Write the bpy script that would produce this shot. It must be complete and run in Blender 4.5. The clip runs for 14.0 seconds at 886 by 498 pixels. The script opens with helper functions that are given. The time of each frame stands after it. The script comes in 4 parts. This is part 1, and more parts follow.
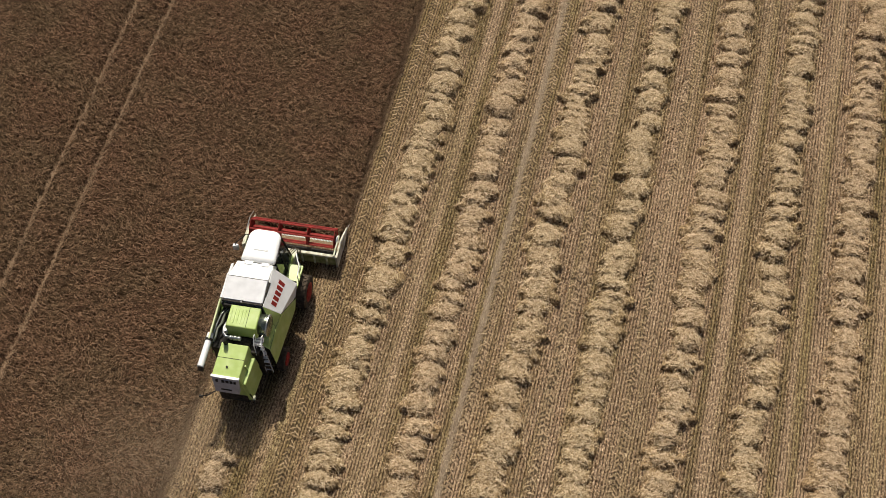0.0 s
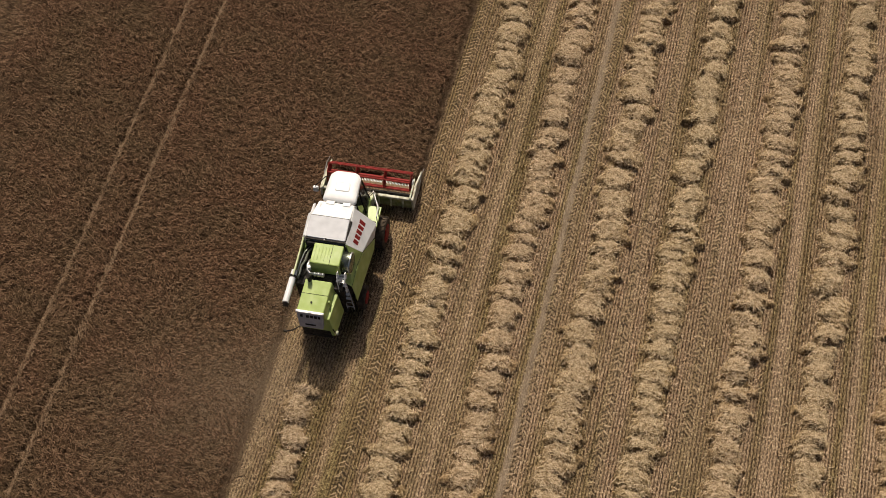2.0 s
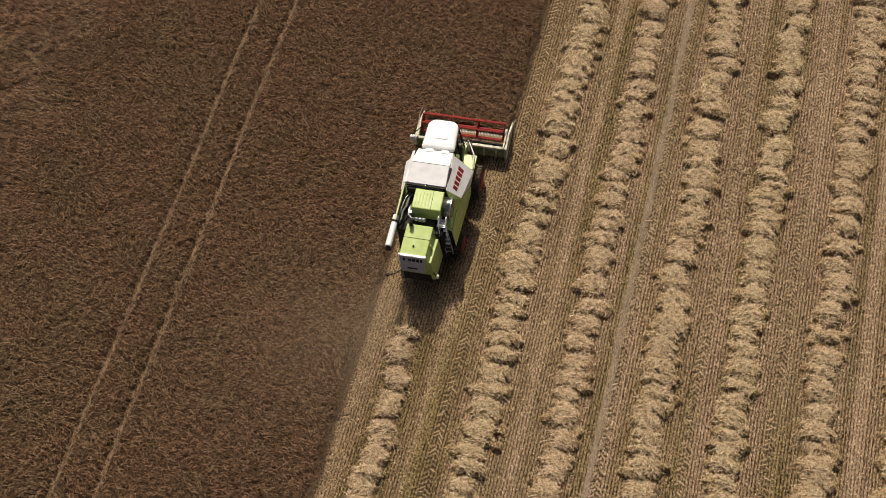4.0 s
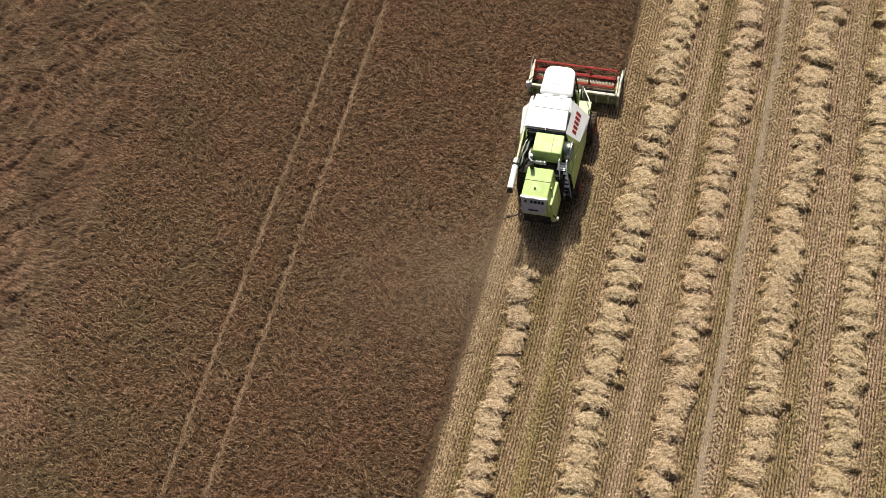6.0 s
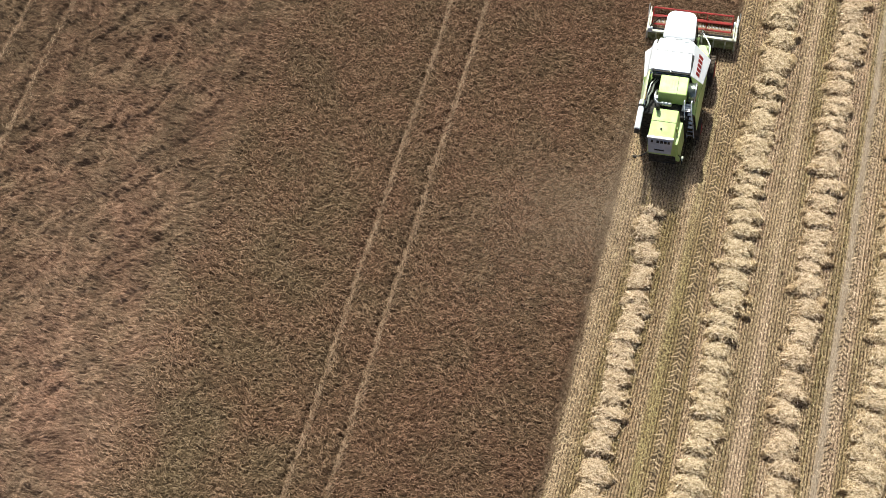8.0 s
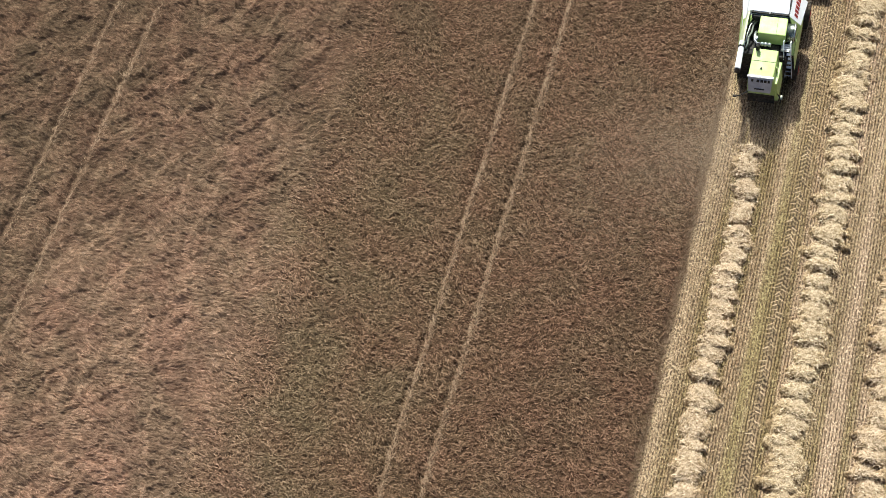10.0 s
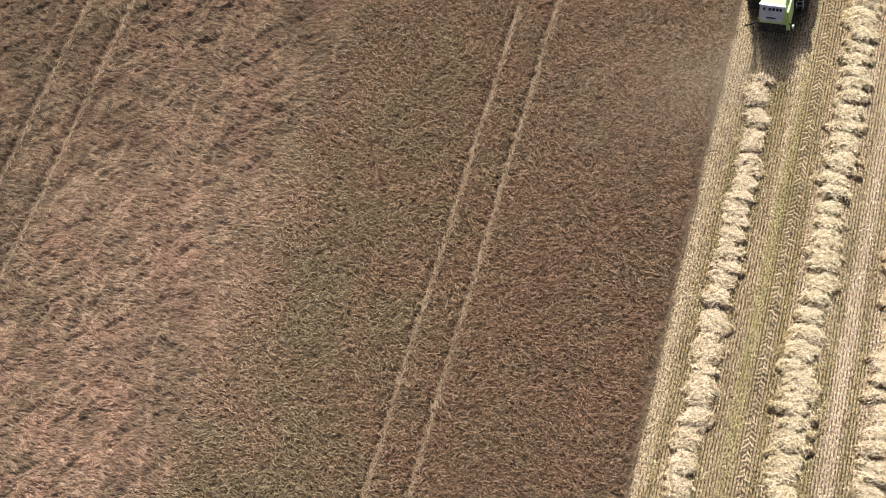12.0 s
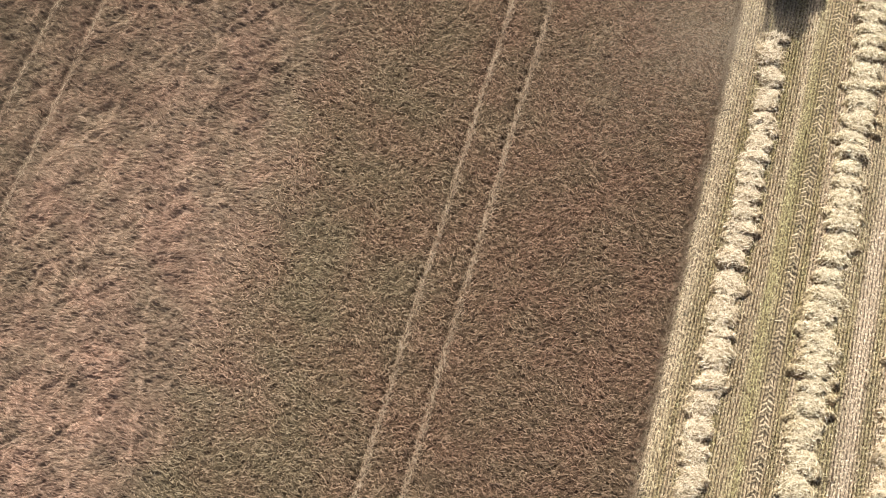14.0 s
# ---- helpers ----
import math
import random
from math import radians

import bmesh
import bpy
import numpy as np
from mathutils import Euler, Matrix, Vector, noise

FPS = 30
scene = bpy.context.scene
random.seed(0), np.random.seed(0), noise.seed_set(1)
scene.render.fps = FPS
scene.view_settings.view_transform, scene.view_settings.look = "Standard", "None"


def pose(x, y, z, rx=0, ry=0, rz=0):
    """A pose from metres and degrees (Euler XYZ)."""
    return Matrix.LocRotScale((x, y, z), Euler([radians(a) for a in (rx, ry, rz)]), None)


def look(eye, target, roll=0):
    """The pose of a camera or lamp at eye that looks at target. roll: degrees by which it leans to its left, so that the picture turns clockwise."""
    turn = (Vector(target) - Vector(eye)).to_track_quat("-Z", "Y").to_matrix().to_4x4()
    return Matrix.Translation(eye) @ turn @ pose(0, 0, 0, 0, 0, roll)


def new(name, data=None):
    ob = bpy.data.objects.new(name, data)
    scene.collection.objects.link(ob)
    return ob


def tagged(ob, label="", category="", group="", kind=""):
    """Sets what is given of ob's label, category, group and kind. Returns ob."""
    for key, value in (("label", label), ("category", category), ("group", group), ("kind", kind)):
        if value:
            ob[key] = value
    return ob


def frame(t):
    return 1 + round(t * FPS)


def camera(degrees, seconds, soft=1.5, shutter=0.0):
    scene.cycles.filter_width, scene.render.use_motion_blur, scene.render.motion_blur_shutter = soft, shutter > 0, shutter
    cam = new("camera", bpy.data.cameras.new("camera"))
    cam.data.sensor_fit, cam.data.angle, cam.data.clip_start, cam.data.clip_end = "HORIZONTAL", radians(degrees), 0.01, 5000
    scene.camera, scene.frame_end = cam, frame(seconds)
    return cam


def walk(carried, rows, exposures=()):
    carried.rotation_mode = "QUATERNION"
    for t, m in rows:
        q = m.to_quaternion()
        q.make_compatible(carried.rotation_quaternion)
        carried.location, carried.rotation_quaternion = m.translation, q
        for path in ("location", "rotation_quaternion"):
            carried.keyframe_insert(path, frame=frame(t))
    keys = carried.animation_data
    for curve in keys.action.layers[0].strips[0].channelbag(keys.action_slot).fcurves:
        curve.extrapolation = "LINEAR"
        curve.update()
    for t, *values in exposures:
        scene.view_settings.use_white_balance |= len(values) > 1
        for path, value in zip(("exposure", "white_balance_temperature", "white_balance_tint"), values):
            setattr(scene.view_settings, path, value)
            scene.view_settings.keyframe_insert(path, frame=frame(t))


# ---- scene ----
cam = camera(36.00, 14.0, soft=0.78)
PATH = [
    (0, look((16.922, -26.875, 56.045), (7.359, 7.280, 0), -2.326)),
    (0.5, look((16.392, -27.645, 56.155), (6.807, 6.338, 0), -2.395)),
    (1, look((15.881, -28.445, 56.258), (6.130, 5.291, 0), -2.711)),
    (1.5, look((15.448, -29.279, 56.294), (5.435, 4.302, 0), -3.065)),
    (2, look((14.956, -30.140, 56.316), (4.638, 3.270, 0), -3.553)),
    (2.5, look((14.345, -30.953, 56.400), (3.830, 2.276, 0), -3.893)),
    (3, look((13.640, -31.774, 56.481), (2.938, 1.279, 0), -4.230)),
    (3.5, look((12.788, -32.586, 56.580), (1.953, 0.301, 0), -4.470)),
    (4, look((11.841, -33.395, 56.691), (0.886, -0.687, 0), -4.687)),
    (4.5, look((10.850, -34.211, 56.809), (-0.251, -1.711, 0), -4.953)),
    (5, look((9.867, -35.043, 56.927), (-1.447, -2.798, 0), -5.342)),
    (5.5, look((8.910, -35.902, 57.072), (-2.618, -3.905, 0), -5.738)),
    (6, look((7.901, -36.767, 57.215), (-3.885, -5.100, 0), -6.272)),
    (6.5, look((6.883, -37.681, 57.438), (-5.049, -6.272, 0), -6.642)),
    (7, look((5.859, -38.644, 57.799), (-6.399, -7.508, 0), -7.279)),
    (7.5, look((4.844, -39.640, 58.302), (-7.702, -8.688, 0), -7.821)),
    (8, look((3.880, -40.613, 58.890), (-9.180, -9.899, 0), -8.719)),
    (8.5, look((3.026, -41.617, 59.517), (-10.582, -11.100, 0), -9.625)),
    (9, look((2.469, -42.658, 59.982), (-12.026, -12.323, 0), -11.048)),
    (9.5, look((2.021, -43.670, 60.291), (-13.065, -13.499, 0), -12.017)),
    (10, look((1.759, -44.605, 60.262), (-13.488, -14.605, 0), -12.362)),
    (10.5, look((1.616, -45.456, 59.968), (-13.491, -15.653, 0), -12.284)),
    (11, look((1.524, -46.213, 59.482), (-13.267, -16.657, 0), -11.982)),
    (11.5, look((1.416, -46.867, 58.878), (-13.010, -17.630, 0), -11.657)),
    (12, look((1.273, -47.454, 58.254), (-12.811, -18.588, 0), -11.381)),
    (12.5, look((1.170, -47.898, 57.459), (-12.686, -19.222, 0), -11.183)),
    (13, look((1.069, -48.246, 56.633), (-12.620, -19.704, 0), -11.000)),
    (13.5, look((0.873, -48.494, 55.862), (-12.543, -20.177, 0), -10.843)),
    (14, look((0.599, -48.662, 54.995), (-12.420, -20.593, 0), -10.459)),
]
walk(cam, PATH, exposures=((0, 0.09, 6420, 8.5), (2.5, -0.20, 6800, 12), (5, 0.17, 6560, 10), (7.5, 0.77, 5830, 4), (9, 0.89, 5680, 3),
                            (11.5, 1.11, 5480, 3), (14, 1.25, 5370, 1.5)))

# ---- world and sun ----
SUN_WAY = Vector((-0.28, 0.69, 1.0)).normalized()      # towards the sun
world = bpy.data.worlds.new("world")
scene.world = world
world.use_nodes = True
wn = world.node_tree
sky = wn.nodes.new("ShaderNodeTexSky")
sky.sky_type = "NISHITA"
sky.sun_disc = False
sky.air_density, sky.dust_density, sky.ozone_density = 0.55, 5.0, 0.3
sky.sun_elevation = math.asin(SUN_WAY.z)
sky.sun_rotation = math.atan2(SUN_WAY.x, SUN_WAY.y)
wn.links.new(sky.outputs[0], wn.nodes["Background"].inputs[0])
wn.nodes["Background"].inputs[1].default_value = 0.072
sun_data = bpy.data.lights.new("sun", "SUN")
sun_data.energy, sun_data.angle, sun_data.color = 4.15, radians(0.55), (1.0, 0.93, 0.80)
sun = new("sun", sun_data)
sun.matrix_world = look((0, 0, 60), Vector((0, 0, 60)) - SUN_WAY)


# ---- materials ----
def material(name, colours, scale=6.0, detail=6.0, rough=0.8, bump=0.0, bump_scale=40.0, metal=0.0, island=0.0,
             stretch=(1, 1, 1), broad=0.0, broad_scale=0.25, spec=0.12, lo=0.3, hi=0.7, bands=None, drills=0.0, swath=0.0):
    """A surface whose colour runs over the given ones by noise, with broad stains, a change from piece to piece, and relief."""
    m = bpy.data.materials.new(name)
    m.use_nodes = True
    t = m.node_tree
    n, l = t.nodes, t.links
    b = n["Principled BSDF"]
    b.inputs["Roughness"].default_value = rough
    b.inputs["Metallic"].default_value = metal
    b.inputs["Specular IOR Level"].default_value = spec
    co = n.new("ShaderNodeTexCoord")
    mp = n.new("ShaderNodeMapping")
    mp.inputs["Scale"].default_value = stretch
    l.new(co.outputs["Object"], mp.inputs["Vector"])
    no = n.new("ShaderNodeTexNoise")
    no.inputs["Scale"].default_value, no.inputs["Detail"].default_value = scale, detail
    l.new(mp.outputs[0], no.inputs["Vector"])
    value = no.outputs[0]
    if island:
        g = n.new("ShaderNodeNewGeometry")
        mx = n.new("ShaderNodeMix")
        mx.inputs[0].default_value = island
        l.new(value, mx.inputs[2])
        l.new(g.outputs["Random Per Island"], mx.inputs[3])
        value = mx.outputs[0]
    r = n.new("ShaderNodeValToRGB")
    r.color_ramp.elements[0].position, r.color_ramp.elements[1].position = lo, hi
    while len(r.color_ramp.elements) < len(colours):
        r.color_ramp.elements.new(0.5)
    for k, (e, c) in enumerate(zip(r.color_ramp.elements, colours)):
        e.position = lo + (hi - lo) * k / max(1, len(colours) - 1)
        e.color = (*c, 1)
    l.new(value, r.inputs[0])
    out = r.outputs[0]
    if broad:
        n2 = n.new("ShaderNodeTexNoise")
        n2.inputs["Scale"].default_value, n2.inputs["Detail"].default_value = broad_scale, 4
        l.new(co.outputs["Object"], n2.inputs["Vector"])
        hs = n.new("ShaderNodeHueSaturation")
        mr = n.new("ShaderNodeMapRange")
        mr.inputs[1].default_value, mr.inputs[2].default_value = 0.3, 0.7
        mr.inputs[3].default_value, mr.inputs[4].default_value = 1 - broad, 1 + broad
        l.new(n2.outputs[0], mr.inputs[0])
        l.new(mr.outputs[0], hs.inputs["Value"])
        l.new(out, hs.inputs["Color"])
        out = hs.outputs[0]
    if swath:                                          # each swath has dried to a hue of its own
        info = n.new("ShaderNodeObjectInfo")
        spot = n.new("ShaderNodeSeparateXYZ")
        l.new(info.outputs["Location"], spot.inputs[0])
        turn = n.new("ShaderNodeMath")
        turn.operation = "MULTIPLY"
        turn.inputs[1].default_value = 0.38
        l.new(spot.outputs[0], turn.inputs[0])
        part_of = n.new("ShaderNodeMath")
        part_of.operation = "FRACT"
        l.new(turn.outputs[0], part_of.inputs[0])
        tint = n.new("ShaderNodeMapRange")
        tint.inputs[3].default_value, tint.inputs[4].default_value = 0.5 - swath, 0.5 + swath
        l.new(part_of.outputs[0], tint.inputs[0])
        hw = n.new("ShaderNodeHueSaturation")
        l.new(tint.outputs[0], hw.inputs["Hue"])
        l.new(out, hw.inputs["Color"])
        out = hw.outputs[0]
    if bands:
        mb = n.new("ShaderNodeMapping")
        mb.inputs["Scale"].default_value = (1.15, 0.03, 0.0)
        l.new(co.outputs["Object"], mb.inputs["Vector"])
        nb = n.new("ShaderNodeTexNoise")
        nb.inputs["Scale"].default_value, nb.inputs["Detail"].default_value = 1.0, 3
        l.new(mb.outputs[0], nb.inputs["Vector"])
        rb = n.new("ShaderNodeMapRange")
        rb.inputs[1].default_value, rb.inputs[2].default_value = 0.42, 0.62
        rb.inputs[3].default_value, rb.inputs[4].default_value = 0.0, 0.9
        l.new(nb.outputs[0], rb.inputs[0])
        mc = n.new("ShaderNodeMix")
        mc.data_type, mc.blend_type = "RGBA", "MULTIPLY"
        l.new(rb.outputs[0], mc.inputs[0])
        l.new(out, mc.inputs[6])
        mc.inputs[7].default_value = (*bands, 1)
        out = mc.outputs[2]
        sx = n.new("ShaderNodeSeparateXYZ")            # the passes beside the machine are weedier
        l.new(co.outputs["Object"], sx.inputs[0])
        away = n.new("ShaderNodeMath")
        away.operation = "SUBTRACT"
        away.inputs[1].default_value = 1.0
        l.new(sx.outputs[0], away.inputs[0])
        size = n.new("ShaderNodeMath")
        size.operation = "ABSOLUTE"
        l.new(away.outputs[0], size.inputs[0])
        rw = n.new("ShaderNodeMapRange")
        rw.inputs[1].default_value, rw.inputs[2].default_value = 2.5, 3.7
        rw.inputs[3].default_value, rw.inputs[4].default_value = 0.75, 0.0
        l.new(size.outputs[0], rw.inputs[0])
        mw = n.new("ShaderNodeMix")
        mw.data_type, mw.blend_type = "RGBA", "MULTIPLY"
        l.new(rw.outputs[0], mw.inputs[0])
        l.new(out, mw.inputs[6])
        mw.inputs[7].default_value = (0.83, 0.815, 0.72, 1)
        out = mw.outputs[2]
    if drills:
        wv = n.new("ShaderNodeTexWave")
        wv.bands_direction = "X"
        wv.inputs["Scale"].default_value, wv.inputs["Distortion"].default_value = 0.31416 / 0.148, 1.7
        wv.inputs["Detail"].default_value, wv.inputs["Detail Scale"].default_value = 4.0, 2.2
        l.new(co.outputs["Object"], wv.inputs["Vector"])
        rd = n.new("ShaderNodeMapRange")
        rd.inputs[1].default_value, rd.inputs[2].default_value = 0.05, 0.55
        rd.inputs[3].default_value, rd.inputs[4].default_value = 1 - drills, 1.0
        l.new(wv.outputs["Fac"], rd.inputs[0])
        hd = n.new("ShaderNodeHueSaturation")
        l.new(rd.outputs[0], hd.inputs["Value"])
        l.new(out, hd.inputs["Color"])
        out = hd.outputs[0]
    l.new(out, b.inputs["Base Color"])
    if bump:
        n3 = n.new("ShaderNodeTexNoise")
        n3.inputs["Scale"].default_value, n3.inputs["Detail"].default_value = bump_scale, 6
        l.new(mp.outputs[0], n3.inputs["Vector"])
        bp = n.new("ShaderNodeBump")
        bp.inputs["Strength"].default_value, bp.inputs["Distance"].default_value = bump, 0.05
        l.new(n3.outputs[0], bp.inputs["Height"])
        l.new(bp.outputs[0], b.inputs["Normal"])
    return m


def crop_material(name, palette, bump, streaks=False, thin=0.0):
    """Ripe rape stand: brown pods, a grey-green band that ripened late, paler lodged stems further out."""
    m = material(name, palette, scale=8.5, stretch=(0.72, 1.4, 1), island=0.0 if bump else 0.36, rough=0.9, bump=bump, bump_scale=9, spec=0.02, lo=0.33, hi=0.67)
    t = m.node_tree
    n, l = t.nodes, t.links
    b = n["Principled BSDF"]
    base = b.inputs["Base Color"].links[0].from_socket
    co = n.new("ShaderNodeTexCoord")
    sep = n.new("ShaderNodeSeparateXYZ")
    l.new(co.outputs["Object"], sep.inputs[0])
    wob = n.new("ShaderNodeTexNoise")
    wob.inputs["Scale"].default_value, wob.inputs["Detail"].default_value = 0.16, 5
    l.new(co.outputs["Object"], wob.inputs["Vector"])
    mad = n.new("ShaderNodeMath")
    mad.operation = "MULTIPLY_ADD"
    mad.inputs[1].default_value = 16.0
    l.new(wob.outputs[0], mad.inputs[0])
    l.new(sep.outputs[0], mad.inputs[2])          # x + 16 * noise, about x + 8
    ramp = n.new("ShaderNodeValToRGB")
    mr = n.new("ShaderNodeMapRange")
    mr.inputs[1].default_value, mr.inputs[2].default_value = -30.0, 12.0
    l.new(mad.outputs[0], mr.inputs[0])
    l.new(mr.outputs[0], ramp.inputs[0])
    stops = ((0.0, (0.94, 0.92, 0.92)), (0.10, (1.08, 1.04, 1.05)), (0.20, (1.43, 1.335, 1.40)), (0.30, (1.43, 1.34, 1.41)), (0.38, (1.24, 1.20, 1.23)), (0.46, (1.03, 1.05, 1.02)),
             (0.53, (1.00, 1.02, 0.98)), (0.62, (0.975, 0.92, 0.90)), (0.75, (0.90, 0.835, 0.825)), (1.0, (0.93, 0.86, 0.85)))
    els = ramp.color_ramp.elements
    while len(els) < len(stops):
        els.new(0.5)
    for e, (p, c) in zip(els, stops):
        e.position, e.color = p, (*[v / 2.2 for v in c], 1)
    fade = n.new("ShaderNodeMapRange")             # the lodged patch ends further up the field
    fade.interpolation_type = "SMOOTHSTEP"
    fade.inputs[1].default_value, fade.inputs[2].default_value = -24.0, 0.0
    fade.inputs[3].default_value, fade.inputs[4].default_value = 0.0, 0.85
    far_y = n.new("ShaderNodeMath")
    far_y.operation = "MULTIPLY_ADD"
    far_y.inputs[1].default_value = 10.0
    l.new(wob.outputs[0], far_y.inputs[0])
    lean = n.new("ShaderNodeMath")
    lean.operation = "SUBTRACT"
    lean.inputs[1].default_value = 5.0
    l.new(sep.outputs[1], lean.inputs[0])
    l.new(lean.outputs[0], far_y.inputs[2])
    l.new(far_y.outputs[0], fade.inputs[0])
    zone = n.new("ShaderNodeMix")
    zone.data_type = "RGBA"
    l.new(fade.outputs[0], zone.inputs[0])
    l.new(ramp.outputs[0], zone.inputs[6])
    zone.inputs[7].default_value = (0.42, 0.398, 0.395, 1)
    mul = n.new("ShaderNodeVectorMath")
    mul.operation = "MULTIPLY"
    l.new(base, mul.inputs[0])
    l.new(zone.outputs[2], mul.inputs[1])
    two = n.new("ShaderNodeVectorMath")
    two.operation = "SCALE"
    two.inputs["Scale"].default_value = 2.2
    l.new(mul.outputs[0], two.inputs[0])
    red = n.new("ShaderNodeTexNoise")              # streaks of redder and greyer stems
    red.inputs["Scale"].default_value, red.inputs["Detail"].default_value = 0.42, 6
    l.new(co.outputs["Object"], red.inputs["Vector"])
    rr = n.new("ShaderNodeValToRGB")
    rr.color_ramp.elements[0].position, rr.color_ramp.elements[1].position = 0.38, 0.62
    rr.color_ramp.elements[0].color, rr.color_ramp.elements[1].color = (0.484, 0.497, 0.480, 1), (0.520, 0.492, 0.488, 1)
    l.new(red.outputs[0], rr.inputs[0])
    mul2 = n.new("ShaderNodeVectorMath")
    mul2.operation = "MULTIPLY"
    l.new(two.outputs[0], mul2.inputs[0])
    l.new(rr.outputs[0], mul2.inputs[1])
    three = n.new("ShaderNodeVectorMath")
    three.operation = "SCALE"
    three.inputs["Scale"].default_value = 2.0
    l.new(mul2.outputs[0], three.inputs[0])
    out = three.outputs[0]
    if streaks:                                    # pale crests: sunlit ridges of the lodged stems, painted into the colour
        turn = n.new("ShaderNodeMapping")
        turn.inputs["Rotation"].default_value = (0, 0, radians(18))
        turn.inputs["Scale"].default_value = (1.0, 0.42, 1.0)
        l.new(co.outputs["Object"], turn.inputs["Vector"])
        crest = n.new("ShaderNodeTexNoise")
        crest.inputs["Scale"].default_value, crest.inputs["Detail"].default_value, crest.inputs["Roughness"].default_value = 0.55, 5, 0.6
        l.new(turn.outputs[0], crest.inputs["Vector"])
        off = n.new("ShaderNodeMath")
        off.operation = "SUBTRACT"
        off.inputs[1].default_value = 0.5
        l.new(crest.outputs[0], off.inputs[0])
        gap = n.new("ShaderNodeMath")
        gap.operation = "ABSOLUTE"
        l.new(off.outputs[0], gap.inputs[0])
        pale = n.new("ShaderNodeMapRange")
        pale.inputs[1].default_value, pale.inputs[2].default_value = 0.0, 0.055
        pale.inputs[3].default_value, pale.inputs[4].default_value = 1.36, 0.93
        l.new(gap.outputs[0], pale.inputs[0])
        lift = n.new("ShaderNodeVectorMath")
        lift.operation = "SCALE"
        l.new(out, lift.inputs[0])
        l.new(pale.outputs[0], lift.inputs["Scale"])
        out = lift.outputs[0]
    l.new(out, b.inputs["Base Color"])
    if thin:                                       # dry pods and stems let some light through
        glow = n.new("ShaderNodeBsdfTranslucent")
        l.new(out, glow.inputs["Color"])
        both = n.new("ShaderNodeMixShader")
        both.inputs[0].default_value = thin
        surface = [k for k in m.node_tree.links if k.to_node.type == "OUTPUT_MATERIAL"][0]
        end = surface.to_socket
        l.new(b.outputs[0], both.inputs[1])
        l.new(glow.outputs[0], both.inputs[2])
        l.new(both.outputs[0], end)
    return m


soil_mat = material("stubble_soil", [(0.065, 0.042, 0.025), (0.275, 0.186, 0.114), (0.58, 0.42, 0.27)], scale=12, stretch=(1.5, 0.7, 1),
                    rough=0.95, bump=0.9, bump_scale=14, broad=0.16, broad_scale=0.12, spec=0.1, bands=(0.66, 0.68, 0.52), drills=0.72)
stem_mat = material("stubble_stems", [(0.12, 0.078, 0.046), (0.47, 0.332, 0.205), (0.86, 0.665, 0.455)], scale=8, stretch=(1.2, 0.8, 1), island=0.45, rough=0.7, lo=0.30, hi=0.70, bands=(0.66, 0.70, 0.5))
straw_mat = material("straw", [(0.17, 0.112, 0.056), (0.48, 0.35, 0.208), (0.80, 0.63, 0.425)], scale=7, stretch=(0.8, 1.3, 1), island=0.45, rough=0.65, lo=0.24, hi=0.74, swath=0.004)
# matted core, darker than loose straw: shade in the gaps is in its colour
mound_mat = material("straw_core_shade", [(0.06, 0.036, 0.016), (0.23, 0.153, 0.077), (0.50, 0.365, 0.205)], scale=9, rough=0.8, bump=1.0, bump_scale=22, broad=0.1, swath=0.004)
# pressed tread grooves: their shade is painted in as dark brown
track_mat = material("groove_shade_soil", [(0.040, 0.027, 0.015), (0.075, 0.051, 0.028), (0.13, 0.09, 0.052)], scale=12, island=0.7, rough=0.8, bump=0.4, lo=0.2, hi=0.8)
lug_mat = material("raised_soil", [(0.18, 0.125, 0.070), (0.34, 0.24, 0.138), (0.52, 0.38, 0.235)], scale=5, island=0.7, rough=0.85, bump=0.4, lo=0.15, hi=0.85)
rolled_mat = material("rolled_stems", [(0.12, 0.073, 0.040), (0.24, 0.157, 0.094), (0.38, 0.265, 0.165)], scale=0.6, island=0.6, rough=0.7, lo=0.15, hi=0.85)
# base under the pods: same crop, darkened with the shade between stems
crop_mat = crop_material("crop_shaded_base", [(0.0468, 0.0309, 0.0186), (0.0893, 0.0585, 0.0350), (0.1350, 0.0890, 0.0538)], 0.8)
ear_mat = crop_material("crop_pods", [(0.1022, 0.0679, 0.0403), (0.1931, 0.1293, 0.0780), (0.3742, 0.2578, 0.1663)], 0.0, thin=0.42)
lodged_mat = crop_material("lodged_pods", [(0.1125, 0.0760, 0.0478), (0.1681, 0.1143, 0.0711), (0.2594, 0.1788, 0.1139)], 0.0, True, thin=0.42)
matted_mat = crop_material("lodged_matted", [(0.1024, 0.0700, 0.0450), (0.1435, 0.0982, 0.0627), (0.1892, 0.1300, 0.0833)], 0.8, True)
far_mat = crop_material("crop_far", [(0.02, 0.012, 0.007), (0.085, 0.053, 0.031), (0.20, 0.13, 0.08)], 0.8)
rng = np.random.default_rng(7)


# ---- mesh helpers ----
def fast_mesh(name, verts, faces):
    """A mesh from arrays of places and of equal-sided faces."""
    me = bpy.data.meshes.new(name)
    verts, faces = np.asarray(verts, np.float32), np.asarray(faces, np.int32)
    k = faces.shape[1]
    me.vertices.add(len(verts))
    me.vertices.foreach_set("co", verts.ravel())
    me.loops.add(faces.size)
    me.loops.foreach_set("vertex_index", faces.ravel())
    me.polygons.add(len(faces))
    me.polygons.foreach_set("loop_start", np.arange(0, faces.size, k, dtype=np.int32))
    me.update(calc_edges=True)
    return me


